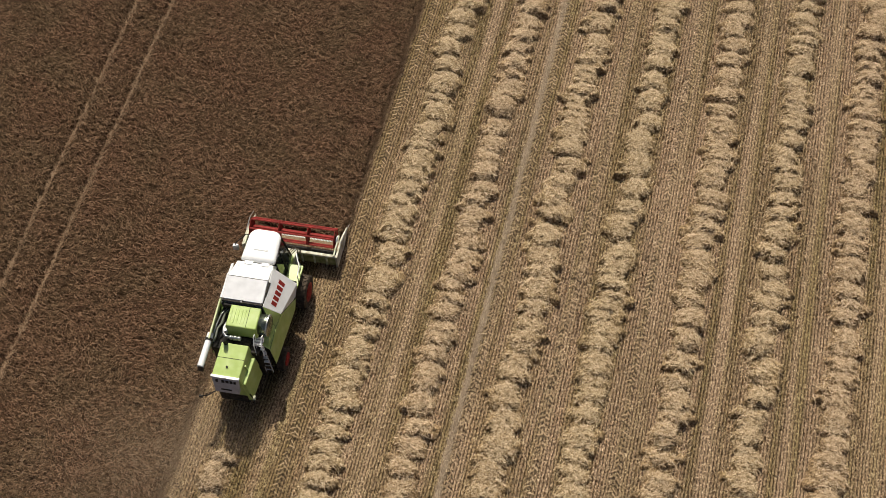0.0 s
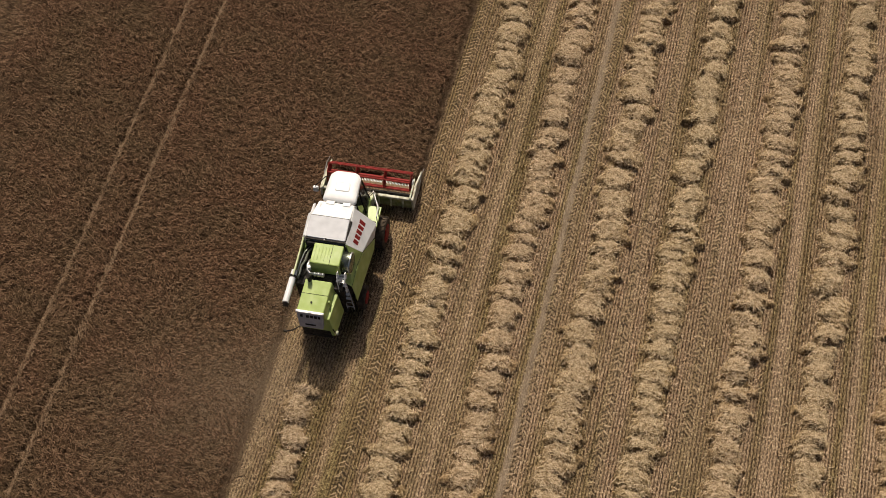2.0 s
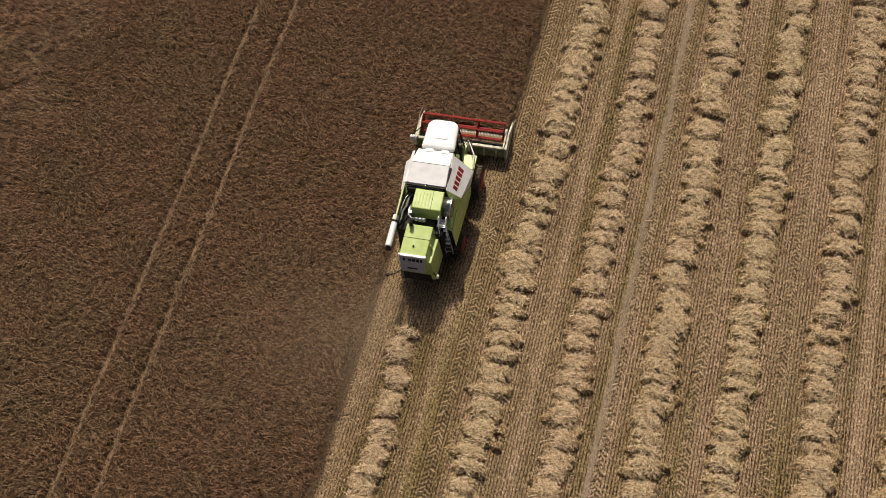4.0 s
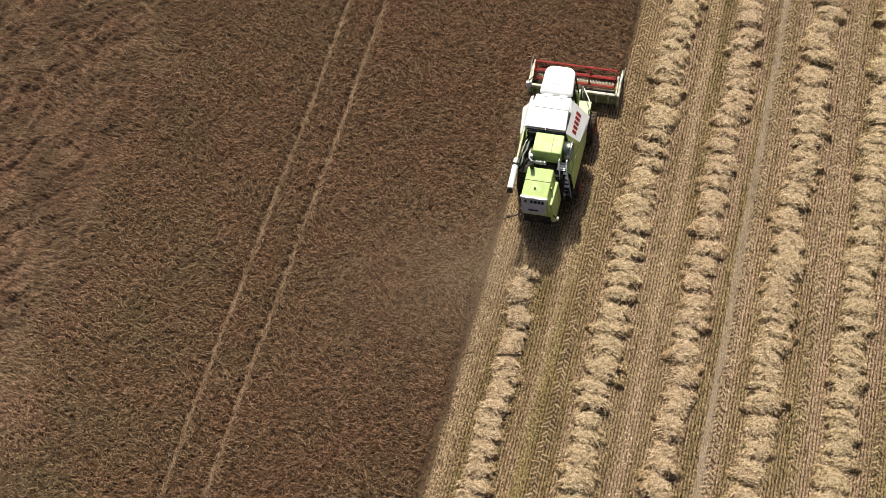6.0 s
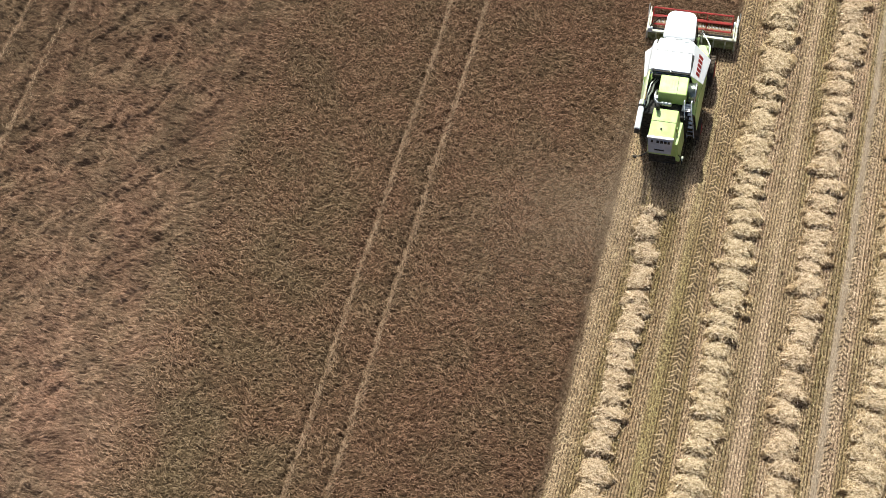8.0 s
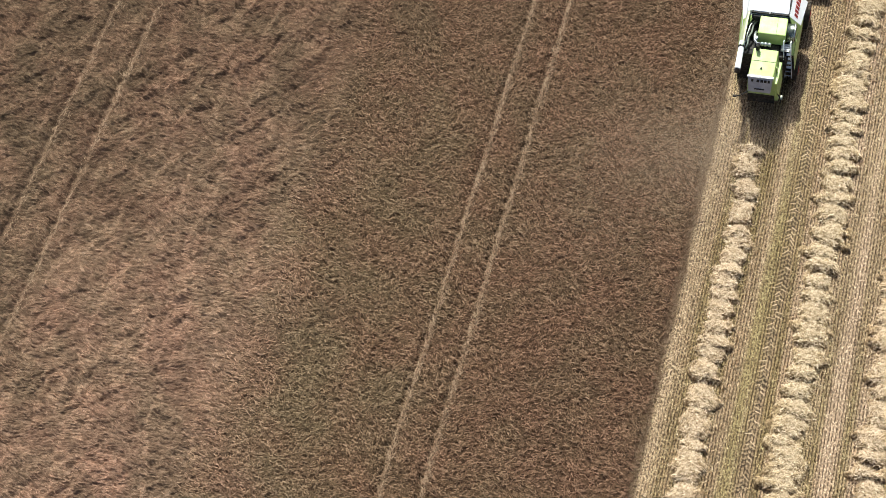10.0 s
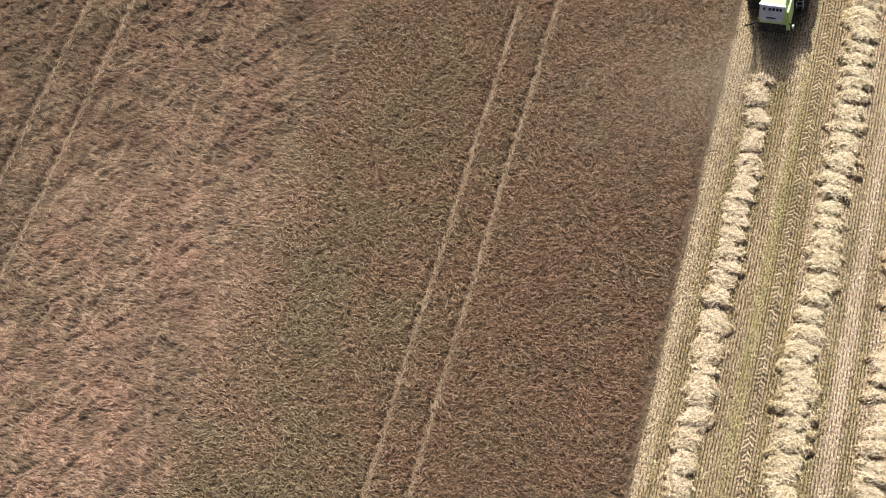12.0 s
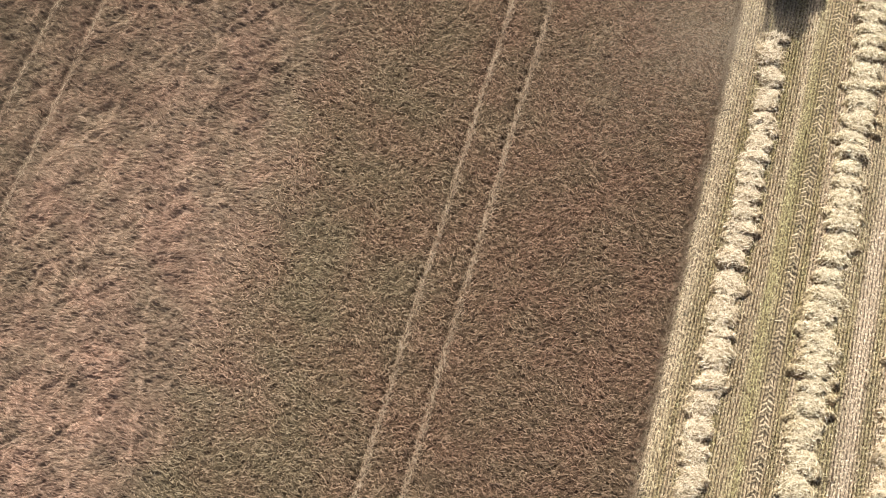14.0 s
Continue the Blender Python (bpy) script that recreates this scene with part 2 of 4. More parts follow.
def put(name, me, mat, parent=None, label="", kind=""):
    ob = new(name, me)
    me.materials.append(mat)
    ob.parent = parent
    if label or kind:
        tagged(ob, label, kind=kind)
    return ob


def waves(x, y, seed, size, octaves=3):
    """Smooth random relief, about -1 to 1, with features of that size in metres."""
    r = np.random.default_rng(seed)
    total = np.zeros(np.shape(x), float)
    for o in range(octaves):
        for _ in range(7):
            a, p = r.uniform(0, 2 * np.pi, 2)
            k = 2 * np.pi / size * 2**o * r.uniform(0.6, 1.5)
            total += np.sin((x * np.cos(a) + y * np.sin(a)) * k + p) / 2**o
    return total / (2.65 * 1.6)


def grid(x0, x1, y0, y1, step_x, step_y, height):
    """Vertices and faces of a relief over a rectangle."""
    nx, ny = int(round((x1 - x0) / step_x)) + 1, int(round((y1 - y0) / step_y)) + 1
    gx, gy = np.meshgrid(np.linspace(x0, x1, nx), np.linspace(y0, y1, ny))
    v = np.stack([gx, gy, height(gx, gy)], -1).reshape(-1, 3)
    i = (np.arange(ny - 1)[:, None] * nx + np.arange(nx - 1)).ravel()
    return v, np.stack([i, i + 1, i + nx + 1, i + nx], 1)


def blades(base, way, rise, length, width, side=None, tips=False):
    """Thin tapered strips: from base along way (an angle) and up by rise (an angle)."""
    n = len(base)
    d = np.stack([np.cos(way) * np.cos(rise), np.sin(way) * np.cos(rise), np.sin(rise)], -1) * np.reshape(length, (-1, 1))
    turn = way + np.pi / 2 if side is None else side
    w = np.stack([np.cos(turn), np.sin(turn), np.zeros(n)], -1) * np.reshape(width, (-1, 1)) / 2
    if tips:
        return np.stack([base - w, base + w, base + d], 1).reshape(-1, 3), np.arange(3 * n).reshape(-1, 3)
    v = np.stack([base - w, base + w, base + d + 0.55 * w, base + d - 0.55 * w], 1).reshape(-1, 3)
    return v, np.arange(4 * n).reshape(-1, 4)


# ---- field ----
LEFT_CUT, RIGHT_CUT = -1.86, 2.25          # sides of the pass that is being cut
HEADER_Y = 6.72                             # where the cutter bar stands
TRAMS = (-12.92, -10.98, -34.0, -36.5)      # wheel lines through the stand
NEAR = (-47.0, 33.0, -64.0, 40.0)           # the stretch that is seen from near

v, f = grid(-1500, 1500, -1500, 1500, 100, 100, lambda x, y: 0 * x)
ground = put("ground", fast_mesh("ground", v, f), soil_mat)
tagged(ground, "pale brown harvested field soil with straw litter", "field", kind="structure")


def looked_at(x, y):
    """The part of the field that is worth its finest detail."""
    top = np.where(x < -20, 21 + 0.95 * (x + 20), 21 + 0.24 * (x + 20))
    low = np.where(x < 8.4, -39.5 + 0.25 * (x + 27.6), -30.5 + 1.28 * (x - 8.4))
    return (y < top) & (y > low)


def stand_height(x, y):
    """Top of the standing crop over the ground."""
    lodged = np.clip((-20.5 - x + 2.0 * waves(x, y, 5, 9)) / 3.0, 0, 1) * np.clip(np.minimum(np.abs(x - TRAMS[2]), np.abs(x - TRAMS[3])) / 0.9, 0.15, 1)
    h = 0.45 + 0.035 * waves(x, y, 1, 1.6, 3) + 0.055 * waves(x * 0.75, y * 1.25, 2, 0.42, 2)
    u, w = 0.98 * x - 0.21 * y, 0.21 * x + 0.98 * y
    crest = 1 - 2.2 * np.abs(waves(u + 0.5 * waves(x, y, 6, 2.4, 2), 0.45 * w, 3, 3.1, 2))
    h = h + lodged * (0.125 * np.clip(crest, -0.7, 1) + 0.05 * waves(0.8 * x, 1.15 * y, 8, 1.25, 2) + 0.07 * waves(x, y, 4, 4.0, 1) - 0.08)
    for k, tx in enumerate(TRAMS):
        off = np.abs(x - tx - 0.05 * waves(y, y * 0, 11 + k // 2, 14, 1))
        deep = np.clip(1 - (off / (0.21 if k < 2 else 0.32)) ** 2, 0, 1) * (0.75 + 0.25 * waves(y, y * 0 + k, 21, 1.1, 2))
        h = h - 0.34 * np.clip(deep, 0, 1)
    side = np.where(y < HEADER_Y, LEFT_CUT, RIGHT_CUT) + 0.04 + 0.06 * waves(y, 0 * y, 61, 1.3, 3)
    return h * np.clip((side - x) / 0.3 + 0.9, 0.85, 1)


stand = new("standing_crop")
tagged(stand, "ripe reddish brown rape crop still standing uncut", "crop", kind="stuff")
parts_of_stand = (("near_stand", NEAR[0], LEFT_CUT, NEAR[2], NEAR[3], 0.175, 0.19), ("strip_ahead", LEFT_CUT, RIGHT_CUT, HEADER_Y, NEAR[3], 0.10, 0.13))
for name, x0, x1, y0, y1, sx, sy in parts_of_stand:
    def top(x, y, x1=x1, y0=y0, name=name):
        h = stand_height(x, y)
        low = (x > x1 - 1e-6) & ((name == "strip_ahead") | (y < HEADER_Y)) | ((name == "strip_ahead") & (y < y0 + 1e-6))
        return np.where(low, 0.0, h)
    v, f = grid(x0, x1, y0, y1, sx, sy, top)
    edge = (np.abs(v[:, 2]) < 0.01)
    beside = np.abs(v[:, 0] - (x1 - (x1 - x0) / round((x1 - x0) / sx))) < 1e-6
    v[beside, 0] = x1 - 0.045
    v[~edge, 0] += rng.uniform(-0.04, 0.04, (~edge).sum())
    v[~edge, 1] += rng.uniform(-0.04, 0.04, (~edge).sum())
    v[:, 2] += np.where(edge, 0, rng.uniform(-0.08, 0.06, len(v))) * np.clip((v[:, 0] + 23.0) / 3.0, 0.12, 1)
    v[:, 2] = np.where(edge, 0, np.maximum(v[:, 2] - 0.095 - 0.105 * np.clip((v[:, 0] + 22.0) / 3.0, 0, 1) * np.clip((x1 - 0.3 - v[:, 0]) / 0.3, 0, 1), 0.02))
    mid = v[f].mean(1)
    fine = looked_at(mid[:, 0], mid[:, 1])
    flat = fine & (mid[:, 0] + 1.5 * waves(mid[:, 0], mid[:, 1], 5, 9) < -22.0)
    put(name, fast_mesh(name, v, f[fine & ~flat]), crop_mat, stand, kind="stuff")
    if flat.any():
        put("lodged_stand", fast_mesh("lodged_stand", v, f[flat]), matted_mat, stand, kind="stuff")
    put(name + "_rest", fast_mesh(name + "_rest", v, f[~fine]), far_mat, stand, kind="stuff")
for name, x0, x1, y0, y1 in (("far_stand", -400, NEAR[0], -400, 400), ("stand_behind", NEAR[0], LEFT_CUT, -400, NEAR[2]), ("stand_beyond", NEAR[0], RIGHT_CUT, NEAR[3], 400)):
    v, f = grid(x0, x1, y0, y1, (x1 - x0) / 40, (y1 - y0) / 40, lambda x, y: 0.43 + 0 * x)
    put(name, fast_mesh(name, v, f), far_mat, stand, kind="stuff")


def pods(count, x0, x1, y0, y1):
    x, y = rng.uniform(x0, x1, count), rng.uniform(y0, y1, count)
    seen = looked_at(x, y)
    seen |= rng.random(count) < 0.10
    x, y = x[seen], y[seen]
    big = np.where(looked_at(x, y), 1.0, 1.7)
    z = stand_height(x, y) - 0.05 - 0.17 * rng.random(len(x)) ** 1.6 * np.clip((x + 23.0) / 3.0, 0.3, 1)
    z = np.maximum(z, 0.06)
    keep = rng.random(len(x)) < np.clip(0.92 + 0.35 * waves(0.75 * x, 1.3 * y, 33, 0.34, 2), 0.4, 1) + 0.4 * (x < -22)      # stems stand in clumps
    x, y, z, big = x[keep], y[keep], z[keep], big[keep]
    n = len(x)
    way = rng.normal(0, 1, n) * np.where(x < -21, 0.42, 0.66) + np.pi * (rng.random(n) < 0.4) + waves(x, y, 31, 5) * np.where(x < -21, 0.35, 0.6)
    e = 0.12
    slope = (stand_height(x + e * np.cos(way), y + e * np.sin(way)) - stand_height(x - e * np.cos(way), y - e * np.sin(way))) / (2 * e)
    rise = rng.uniform(-0.05, 0.75, n) * np.where(x < -21, 0.45, 1.0) + np.arctan(slope)
    return blades(np.stack([x, y, z], -1), way, rise, np.sqrt(np.sqrt(big)) * rng.uniform(0.15, 0.38, n), big * rng.uniform(0.034, 0.076, n), tips=True)


v, f = pods(1200000, NEAR[0], LEFT_CUT + 0.08, NEAR[2], NEAR[3])
v2, _ = pods(60000, LEFT_CUT, RIGHT_CUT + 0.08, HEADER_Y, NEAR[3])
flat = rng.random(len(f)) < np.clip((-18.5 - v[::3, 0] + 2.0 * waves(v[::3, 0], v[::3, 1], 5, 9)) / 5.0, 0, 1)
up = np.concatenate([v.reshape(-1, 3, 3)[~flat].reshape(-1, 3), v2])
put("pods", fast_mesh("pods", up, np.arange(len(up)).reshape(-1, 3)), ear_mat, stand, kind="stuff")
down = v.reshape(-1, 3, 3)[flat].reshape(-1, 3)
put("lodged_stems", fast_mesh("lodged_stems", down, np.arange(len(down)).reshape(-1, 3)), lodged_mat, stand, kind="stuff")
# ragged stems down the cut sides of the stand
y = np.concatenate([rng.uniform(NEAR[2], HEADER_Y, 34000), rng.uniform(HEADER_Y, NEAR[3], 14000)])
x = np.where(y < HEADER_Y, LEFT_CUT, RIGHT_CUT) + rng.uniform(-0.20, 0.30, len(y)) + 0.08 * waves(y, 0 * y, 61, 1.3, 3)
v, f = blades(np.stack([x, y, np.zeros(len(y))], -1), rng.normal(0, 1.2, len(y)), rng.uniform(0.25, 1.3, len(y)), rng.uniform(0.15, 0.42, len(y)), rng.uniform(0.012, 0.030, len(y)))
put("cut_side_stems", fast_mesh("cut_side_stems", v, f), rolled_mat, stand, kind="stuff")

# pale stems rolled flat along the wheel lines through the stand
tx = np.repeat(TRAMS, 6400)
y = rng.uniform(NEAR[2], NEAR[3], len(tx))
x = tx + 0.05 * np.concatenate([waves(y[k * 6400:(k + 1) * 6400], 0 * y[:6400], 11 + k // 2, 14, 1) for k in range(4)]) + rng.normal(0, 1, len(tx)) * np.where(tx > -20, 0.115, 0.17) + np.where(tx > -20, 0.16, 0.28)
few = (tx > -20) | (rng.random(len(tx)) < 0.55)
x, y = x[few], y[few]
v, f = blades(np.stack([x, y, stand_height(x, y) + 0.01], -1), np.pi / 2 + rng.normal(0, 0.45, len(x)), rng.uniform(-0.1, 0.4, len(x)), rng.uniform(0.12, 0.32, len(x)), rng.uniform(0.012, 0.026, len(x)))
put("rolled_stems", fast_mesh("rolled_stems", v, f), rolled_mat, stand, kind="stuff")

WINDROWS = ((0.62, 0.70), (4.90, 0.84), (8.42, 0.74), (12.22, 0.82), (15.75, 0.76), (19.5, 0.80), (23.05, 0.76), (26.6, 0.80), (30.2, 0.78))
WHEELS = [c + s * 1.75 for c, _ in WINDROWS for s in (-1, 1)]
TREADS = {3.15: 0.97, 10.47: 0.9, 13.97: 0.65, 17.5: 0.8, -1.13: 0.2}     # how much of each track is left

# stubble in drill rows
rows = np.arange(LEFT_CUT + 0.1, NEAR[1], 0.148)
n = 2476
x = np.repeat(rows, n) + rng.normal(0, 0.028, len(rows) * n)
y = np.tile(np.linspace(NEAR[2], NEAR[3], n), len(rows)) + rng.uniform(-0.05, 0.05, len(x))
keep = ~((x < RIGHT_CUT) & (y > HEADER_Y - 0.6)) & (rng.random(len(x)) < 0.84 + 0.35 * waves(x, y, 41, 6))
keep &= ~(np.abs(x - 10.13) < 0.12) & ~((np.abs(x - 3.13) < 0.40) & (rng.random(len(x)) < 0.92))
cell = (np.floor(y / 0.23 + 7.3 * np.repeat(rows, n)) * 0.713 + np.repeat(rows, n) * 91.7) % 1.0      # stems stand in broken dashes
keep &= rng.random(len(x)) < np.where(cell < 0.3, 0.25, 1.0)
keep &= looked_at(x, y) | (rng.random(len(x)) < 0.12)
x, y = x[keep], y[keep]
wheel = np.min(np.abs(x[:, None] - np.array(WHEELS)), 1) < 0.28
length = np.where(wheel, rng.uniform(0.05, 0.10, len(x)), rng.uniform(0.08, 0.18, len(x)))
v, f = blades(np.stack([x, y, np.zeros(len(x))], -1), rng.uniform(0, 6.28, len(x)), np.where(wheel, 0.35, rng.uniform(1.0, 1.5, len(x))), length,
              rng.uniform(0.034, 0.074, len(x)), side=np.where(rng.random(len(x)) < 0.65, 0.0, np.pi / 2) + rng.uniform(-0.4, 0.4, len(x)), tips=True)
stubble = put("stubble", fast_mesh("stubble", v, f), stem_mat)
tagged(stubble, "short cut straw stubble in drill rows", "stubble", kind="stuff")
# chaff and litter lying flat
n = 210000
x, y = rng.uniform(LEFT_CUT, NEAR[1], n), rng.uniform(NEAR[2], NEAR[3], n)
keep = ~((x < RIGHT_CUT) & (y > HEADER_Y - 0.6)) & looked_at(x, y)
keep &= ~((np.abs(x - 3.13) < 0.40) & (rng.random(n) < 0.86))      # pressed into the wheel track
x, y = x[keep], y[keep]
many = 22000                                # more lies in the freshly cut pass
y2 = rng.uniform(NEAR[2], 4.0, many)
x2 = np.where(rng.random(many) < 0.5, rng.normal(-1.25, 0.45, many), rng.normal(2.45, 0.28, many))
keep = (x2 > LEFT_CUT) & (np.abs(x2 - 3.15) > 0.40) & (looked_at(x2, y2) | (rng.random(many) < 0.3))
x, y = np.concatenate([x, x2[keep]]), np.concatenate([y, y2[keep]])
n = len(x)
v, f = blades(np.stack([x, y, rng.uniform(0.01, 0.07, n)], -1), rng.uniform(0, 6.28, n), rng.uniform(-0.05, 0.3, n), rng.uniform(0.06, 0.20, n), rng.uniform(0.008, 0.020, n))
litter = put("straw_litter", fast_mesh("straw_litter", v, f), stem_mat)
tagged(litter, "loose chopped straw strewn over the stubble", "straw", kind="stuff")

# tyre tread marks: rows of slanting lugs pressed from the flattened stubble
verts, faces, pale_verts, pale_faces = [], [], [], []
for k, wx in enumerate(WHEELS):
    if not LEFT_CUT + 0.2 < wx < NEAR[1]:
        continue
    y = np.arange(NEAR[2], NEAR[3] if wx > RIGHT_CUT else 1.0, 0.25) + rng.uniform(0, 0.2)
    wide = 0.37 if abs(wx - 3.15) < 0.1 else 0.32
    for s in (-1, 1):
        yy = y + (0.117 if s > 0 else 0) + rng.normal(0, 0.015, len(y))
        yy = yy[rng.random(len(yy)) < np.clip(TREADS.get(round(wx, 2), 0) + 0.5 * waves(yy, 0 * yy, 300 + k, 3.0, 2), 0, 0.97) * (round(wx, 2) in TREADS)]
        b = np.stack([wx + 0.05 * waves(yy, 0 * yy, 400 + k, 6.0, 2) + rng.normal(0, 0.024, len(yy)), yy, 0.065 + 0 * yy], -1)
        a = np.where(s > 0, radians(-32), radians(212)) + rng.normal(0, 0.2, len(yy))
        # dark strips, coloured as the shaded grooves between the lugs
        v, f = blades(b, a, 0 * yy - 0.05, wide * rng.uniform(0.5, 1.0, len(yy)), rng.uniform(0.040, 0.080, len(yy)))
        faces.append(f + sum(len(q) for q in verts))
        verts.append(v)
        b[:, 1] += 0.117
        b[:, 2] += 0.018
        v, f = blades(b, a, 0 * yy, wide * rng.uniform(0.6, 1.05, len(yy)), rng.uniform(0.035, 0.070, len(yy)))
        pale_faces.append(f + sum(len(q) for q in pale_verts))
        pale_verts.append(v)
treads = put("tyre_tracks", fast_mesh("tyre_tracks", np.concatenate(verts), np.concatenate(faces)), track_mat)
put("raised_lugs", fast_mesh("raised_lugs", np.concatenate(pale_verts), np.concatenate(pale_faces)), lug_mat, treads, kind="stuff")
tagged(treads, "chevron tyre tread marks pressed into the stubble", "tyre tracks", kind="stuff")
# the sprayer's wheel line: pale stems rolled flat
n = 26000
y = rng.uniform(NEAR[2], NEAR[3], n)
x = 10.13 + 0.05 * waves(y, 0 * y, 52, 9, 2) + rng.normal(0, 0.075, n)
v, f = blades(np.stack([x, y, rng.uniform(0.02, 0.06, n)], -1), np.pi / 2 + rng.normal(0, 0.35, n), rng.uniform(-0.05, 0.12, n), rng.uniform(0.10, 0.30, n), rng.uniform(0.012, 0.028, n))
line_mat = material("pale_flattened_stems", [(0.13, 0.094, 0.062), (0.275, 0.205, 0.138), (0.43, 0.335, 0.232)], scale=0.6, island=0.6, rough=0.75, lo=0.15, hi=0.85)
wheel_line = put("wheel_line", fast_mesh("wheel_line", v, f), line_mat)
tagged(wheel_line, "pale wheel line of stems rolled flat in the stubble", "wheel track", kind="stuff")


def windrow(cx, half, seed, y1):
    """A lumpy swath of straw, combed into shells across its run, with loose stems over it."""
    r = np.random.default_rng(seed)
    y0 = NEAR[2]
    lumps = []
    y = y0 - 0.3
    while y < y1:
        long = r.choice((r.uniform(0.45, 0.75), r.uniform(0.75, 1.15), r.uniform(1.1, 1.6)), p=(0.36, 0.40, 0.24))
        mid = cx + r.normal(0, 0.13)
        lumps.append((mid, y + long / 2, half * r.uniform(0.72, 1.08), long * r.uniform(0.50, 0.60), r.uniform(0.30, 0.52)))
        for _ in range(r.integers(1, 5)):
            lumps.append((mid + r.choice((-1, 1)) * half * r.uniform(0.3, 0.95), y + r.uniform(0, long), half * r.uniform(0.25, 0.5), r.uniform(0.16, 0.34), r.uniform(0.20, 0.40)))
        y += long * r.uniform(0.92, 1.08) + (r.uniform(0.1, 0.3) if r.random() < 0.2 else 0.0)
    lumps = np.array(lumps)

    def top(x, y):
        x = x - 0.16 * waves(y, 0 * y, seed + 7, 3.5, 3)
        h = np.zeros(np.shape(x))
        u0, v0 = 0.10 * waves(x, y, seed + 3, 0.7, 2), 0.10 * waves(x, y, seed + 4, 0.6, 2)
        order = np.argsort(y, axis=None)
        flat_y, flat_x, flat_u, flat_v = y.ravel()[order], x.ravel()[order], u0.ravel()[order], v0.ravel()[order]
        out = np.zeros(len(order))
        for lx, ly, rx, ry, t in lumps:
            a, b = np.searchsorted(flat_y, (ly - ry * 1.4, ly + ry * 1.4))
            if a < b:
                d = ((flat_x[a:b] + flat_u[a:b] - lx) / rx) ** 2 + ((flat_y[a:b] + flat_v[a:b] - ly) / ry) ** 2
                out[a:b] = np.maximum(out[a:b], t * np.clip(1 - d**1.6, 0, None) ** 0.6)
        h.ravel()[order] = out
        bed = (0.05 + 0.06 * waves(x, y, seed + 5, 0.9, 2)) * np.clip(1 - ((x - cx) / (half * 0.95)) ** 2, 0, None)
        h = np.maximum(h, bed)
        return h + (0.06 * waves(x, y, seed + 1, 0.5, 3) + 0.04 * waves(x, y, seed + 2, 0.17, 2)) * (h > 0.04)

    swath = new("windrow")
    tagged(swath, "lumpy windrow of golden straw lying on the stubble", "windrow", "straw windrows")
    swath.location = (cx, y0, 0)
    step = 0.085
    v, f = grid(cx - half * 1.5, cx + half * 1.5, y0, y1, step, step, top)
    z = v[:, 2]
    v[:, 2] = np.where(z < 0.02, -0.03, z + r.uniform(-0.03, 0.03, len(z)))
    used = z[f].max(1) > 0.02
    v[:, :2] -= (cx, y0)
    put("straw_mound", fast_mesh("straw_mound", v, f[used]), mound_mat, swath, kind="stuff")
    n = int((y1 - y0) * 1120)
    y = r.uniform(y0, y1, n)
    x = cx + r.normal(0, half * 0.54, n) + 0.16 * waves(y, 0 * y, seed + 7, 3.5, 3)
    keep = looked_at(x, y - 1.0) | looked_at(x, y + 1.0) | (r.random(n) < 0.12)
    x, y = x[keep], y[keep]
    z = top(x, y)
    keep = r.random(len(x)) < np.where(z > 0.16, 0.95, 0.22)
    x, y, z = x[keep], y[keep], z[keep]
    n = len(x)
    tilt = np.clip((x - cx) / half, -1.5, 1.5)
    way = np.where(r.random(n) < 0.65, r.normal(0, 0.55, n) - 0.75 * tilt, r.uniform(0, np.pi, n)) + np.pi * (r.random(n) < 0.5)
    v, f = blades(np.stack([x - cx, y - y0, z + r.uniform(-0.01, 0.05, n)], -1), way, r.normal(0.02, 0.26, n) - 0.35 * np.abs(tilt) * (np.sign(np.cos(way)) == np.sign(tilt)), r.uniform(0.09, 0.27, n), r.uniform(0.010, 0.024, n))
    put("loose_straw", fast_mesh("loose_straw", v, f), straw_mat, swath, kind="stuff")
    return swath


for k, (cx, half) in enumerate(WINDROWS):
    windrow(cx, half, 100 + 17 * k, -5.5 if k == 0 else 31.0)

# chaff and dust blown out behind the straw hood and along the flank next to the stand
dust_mat = material("airborne_chaff", [(0.22, 0.155, 0.10), (0.34, 0.25, 0.165), (0.46, 0.35, 0.24)], scale=3, island=0.8, rough=0.9, spec=0.02, lo=0.1, hi=0.9)
spots = []
for x, y, z, sx, sy, sz, count in ((0.1, -4.6, 0.7, 0.75, 0.8, 0.35, 5000), (-1.2, -5.6, 0.6, 0.9, 1.5, 0.3, 17000), (-2.3, -7.4, 0.7, 1.3, 1.9, 0.3, 16000),
                                   (-3.8, -6.2, 0.8, 1.5, 1.6, 0.25, 9000), (-5.6, -8.5, 0.75, 2.6, 3.4, 0.2, 30000), (-1.9, -1.5, 0.9, 0.4, 1.8, 0.4, 4500), (-1.9, 2.6, 0.9, 0.35, 1.3, 0.4, 2600), (1.4, -4.2, 0.5, 0.5, 0.9, 0.25, 4500)):
    spots.append(np.stack([rng.normal(x, sx, count), rng.normal(y, sy, count), np.clip(rng.normal(z, sz, count), 0.08, None)], -1))
at = np.concatenate(spots)
n = len(at)
v, f = blades(at, rng.uniform(0, 6.28, n), rng.uniform(-0.6, 0.6, n), rng.uniform(0.010, 0.026, n), rng.uniform(0.008, 0.018, n), tips=True)
dust = put("flying_chaff", fast_mesh("flying_chaff", v, f), dust_mat)
tagged(dust, "pale brown chaff and dust blown out behind the harvester", "chaff", kind="stuff")

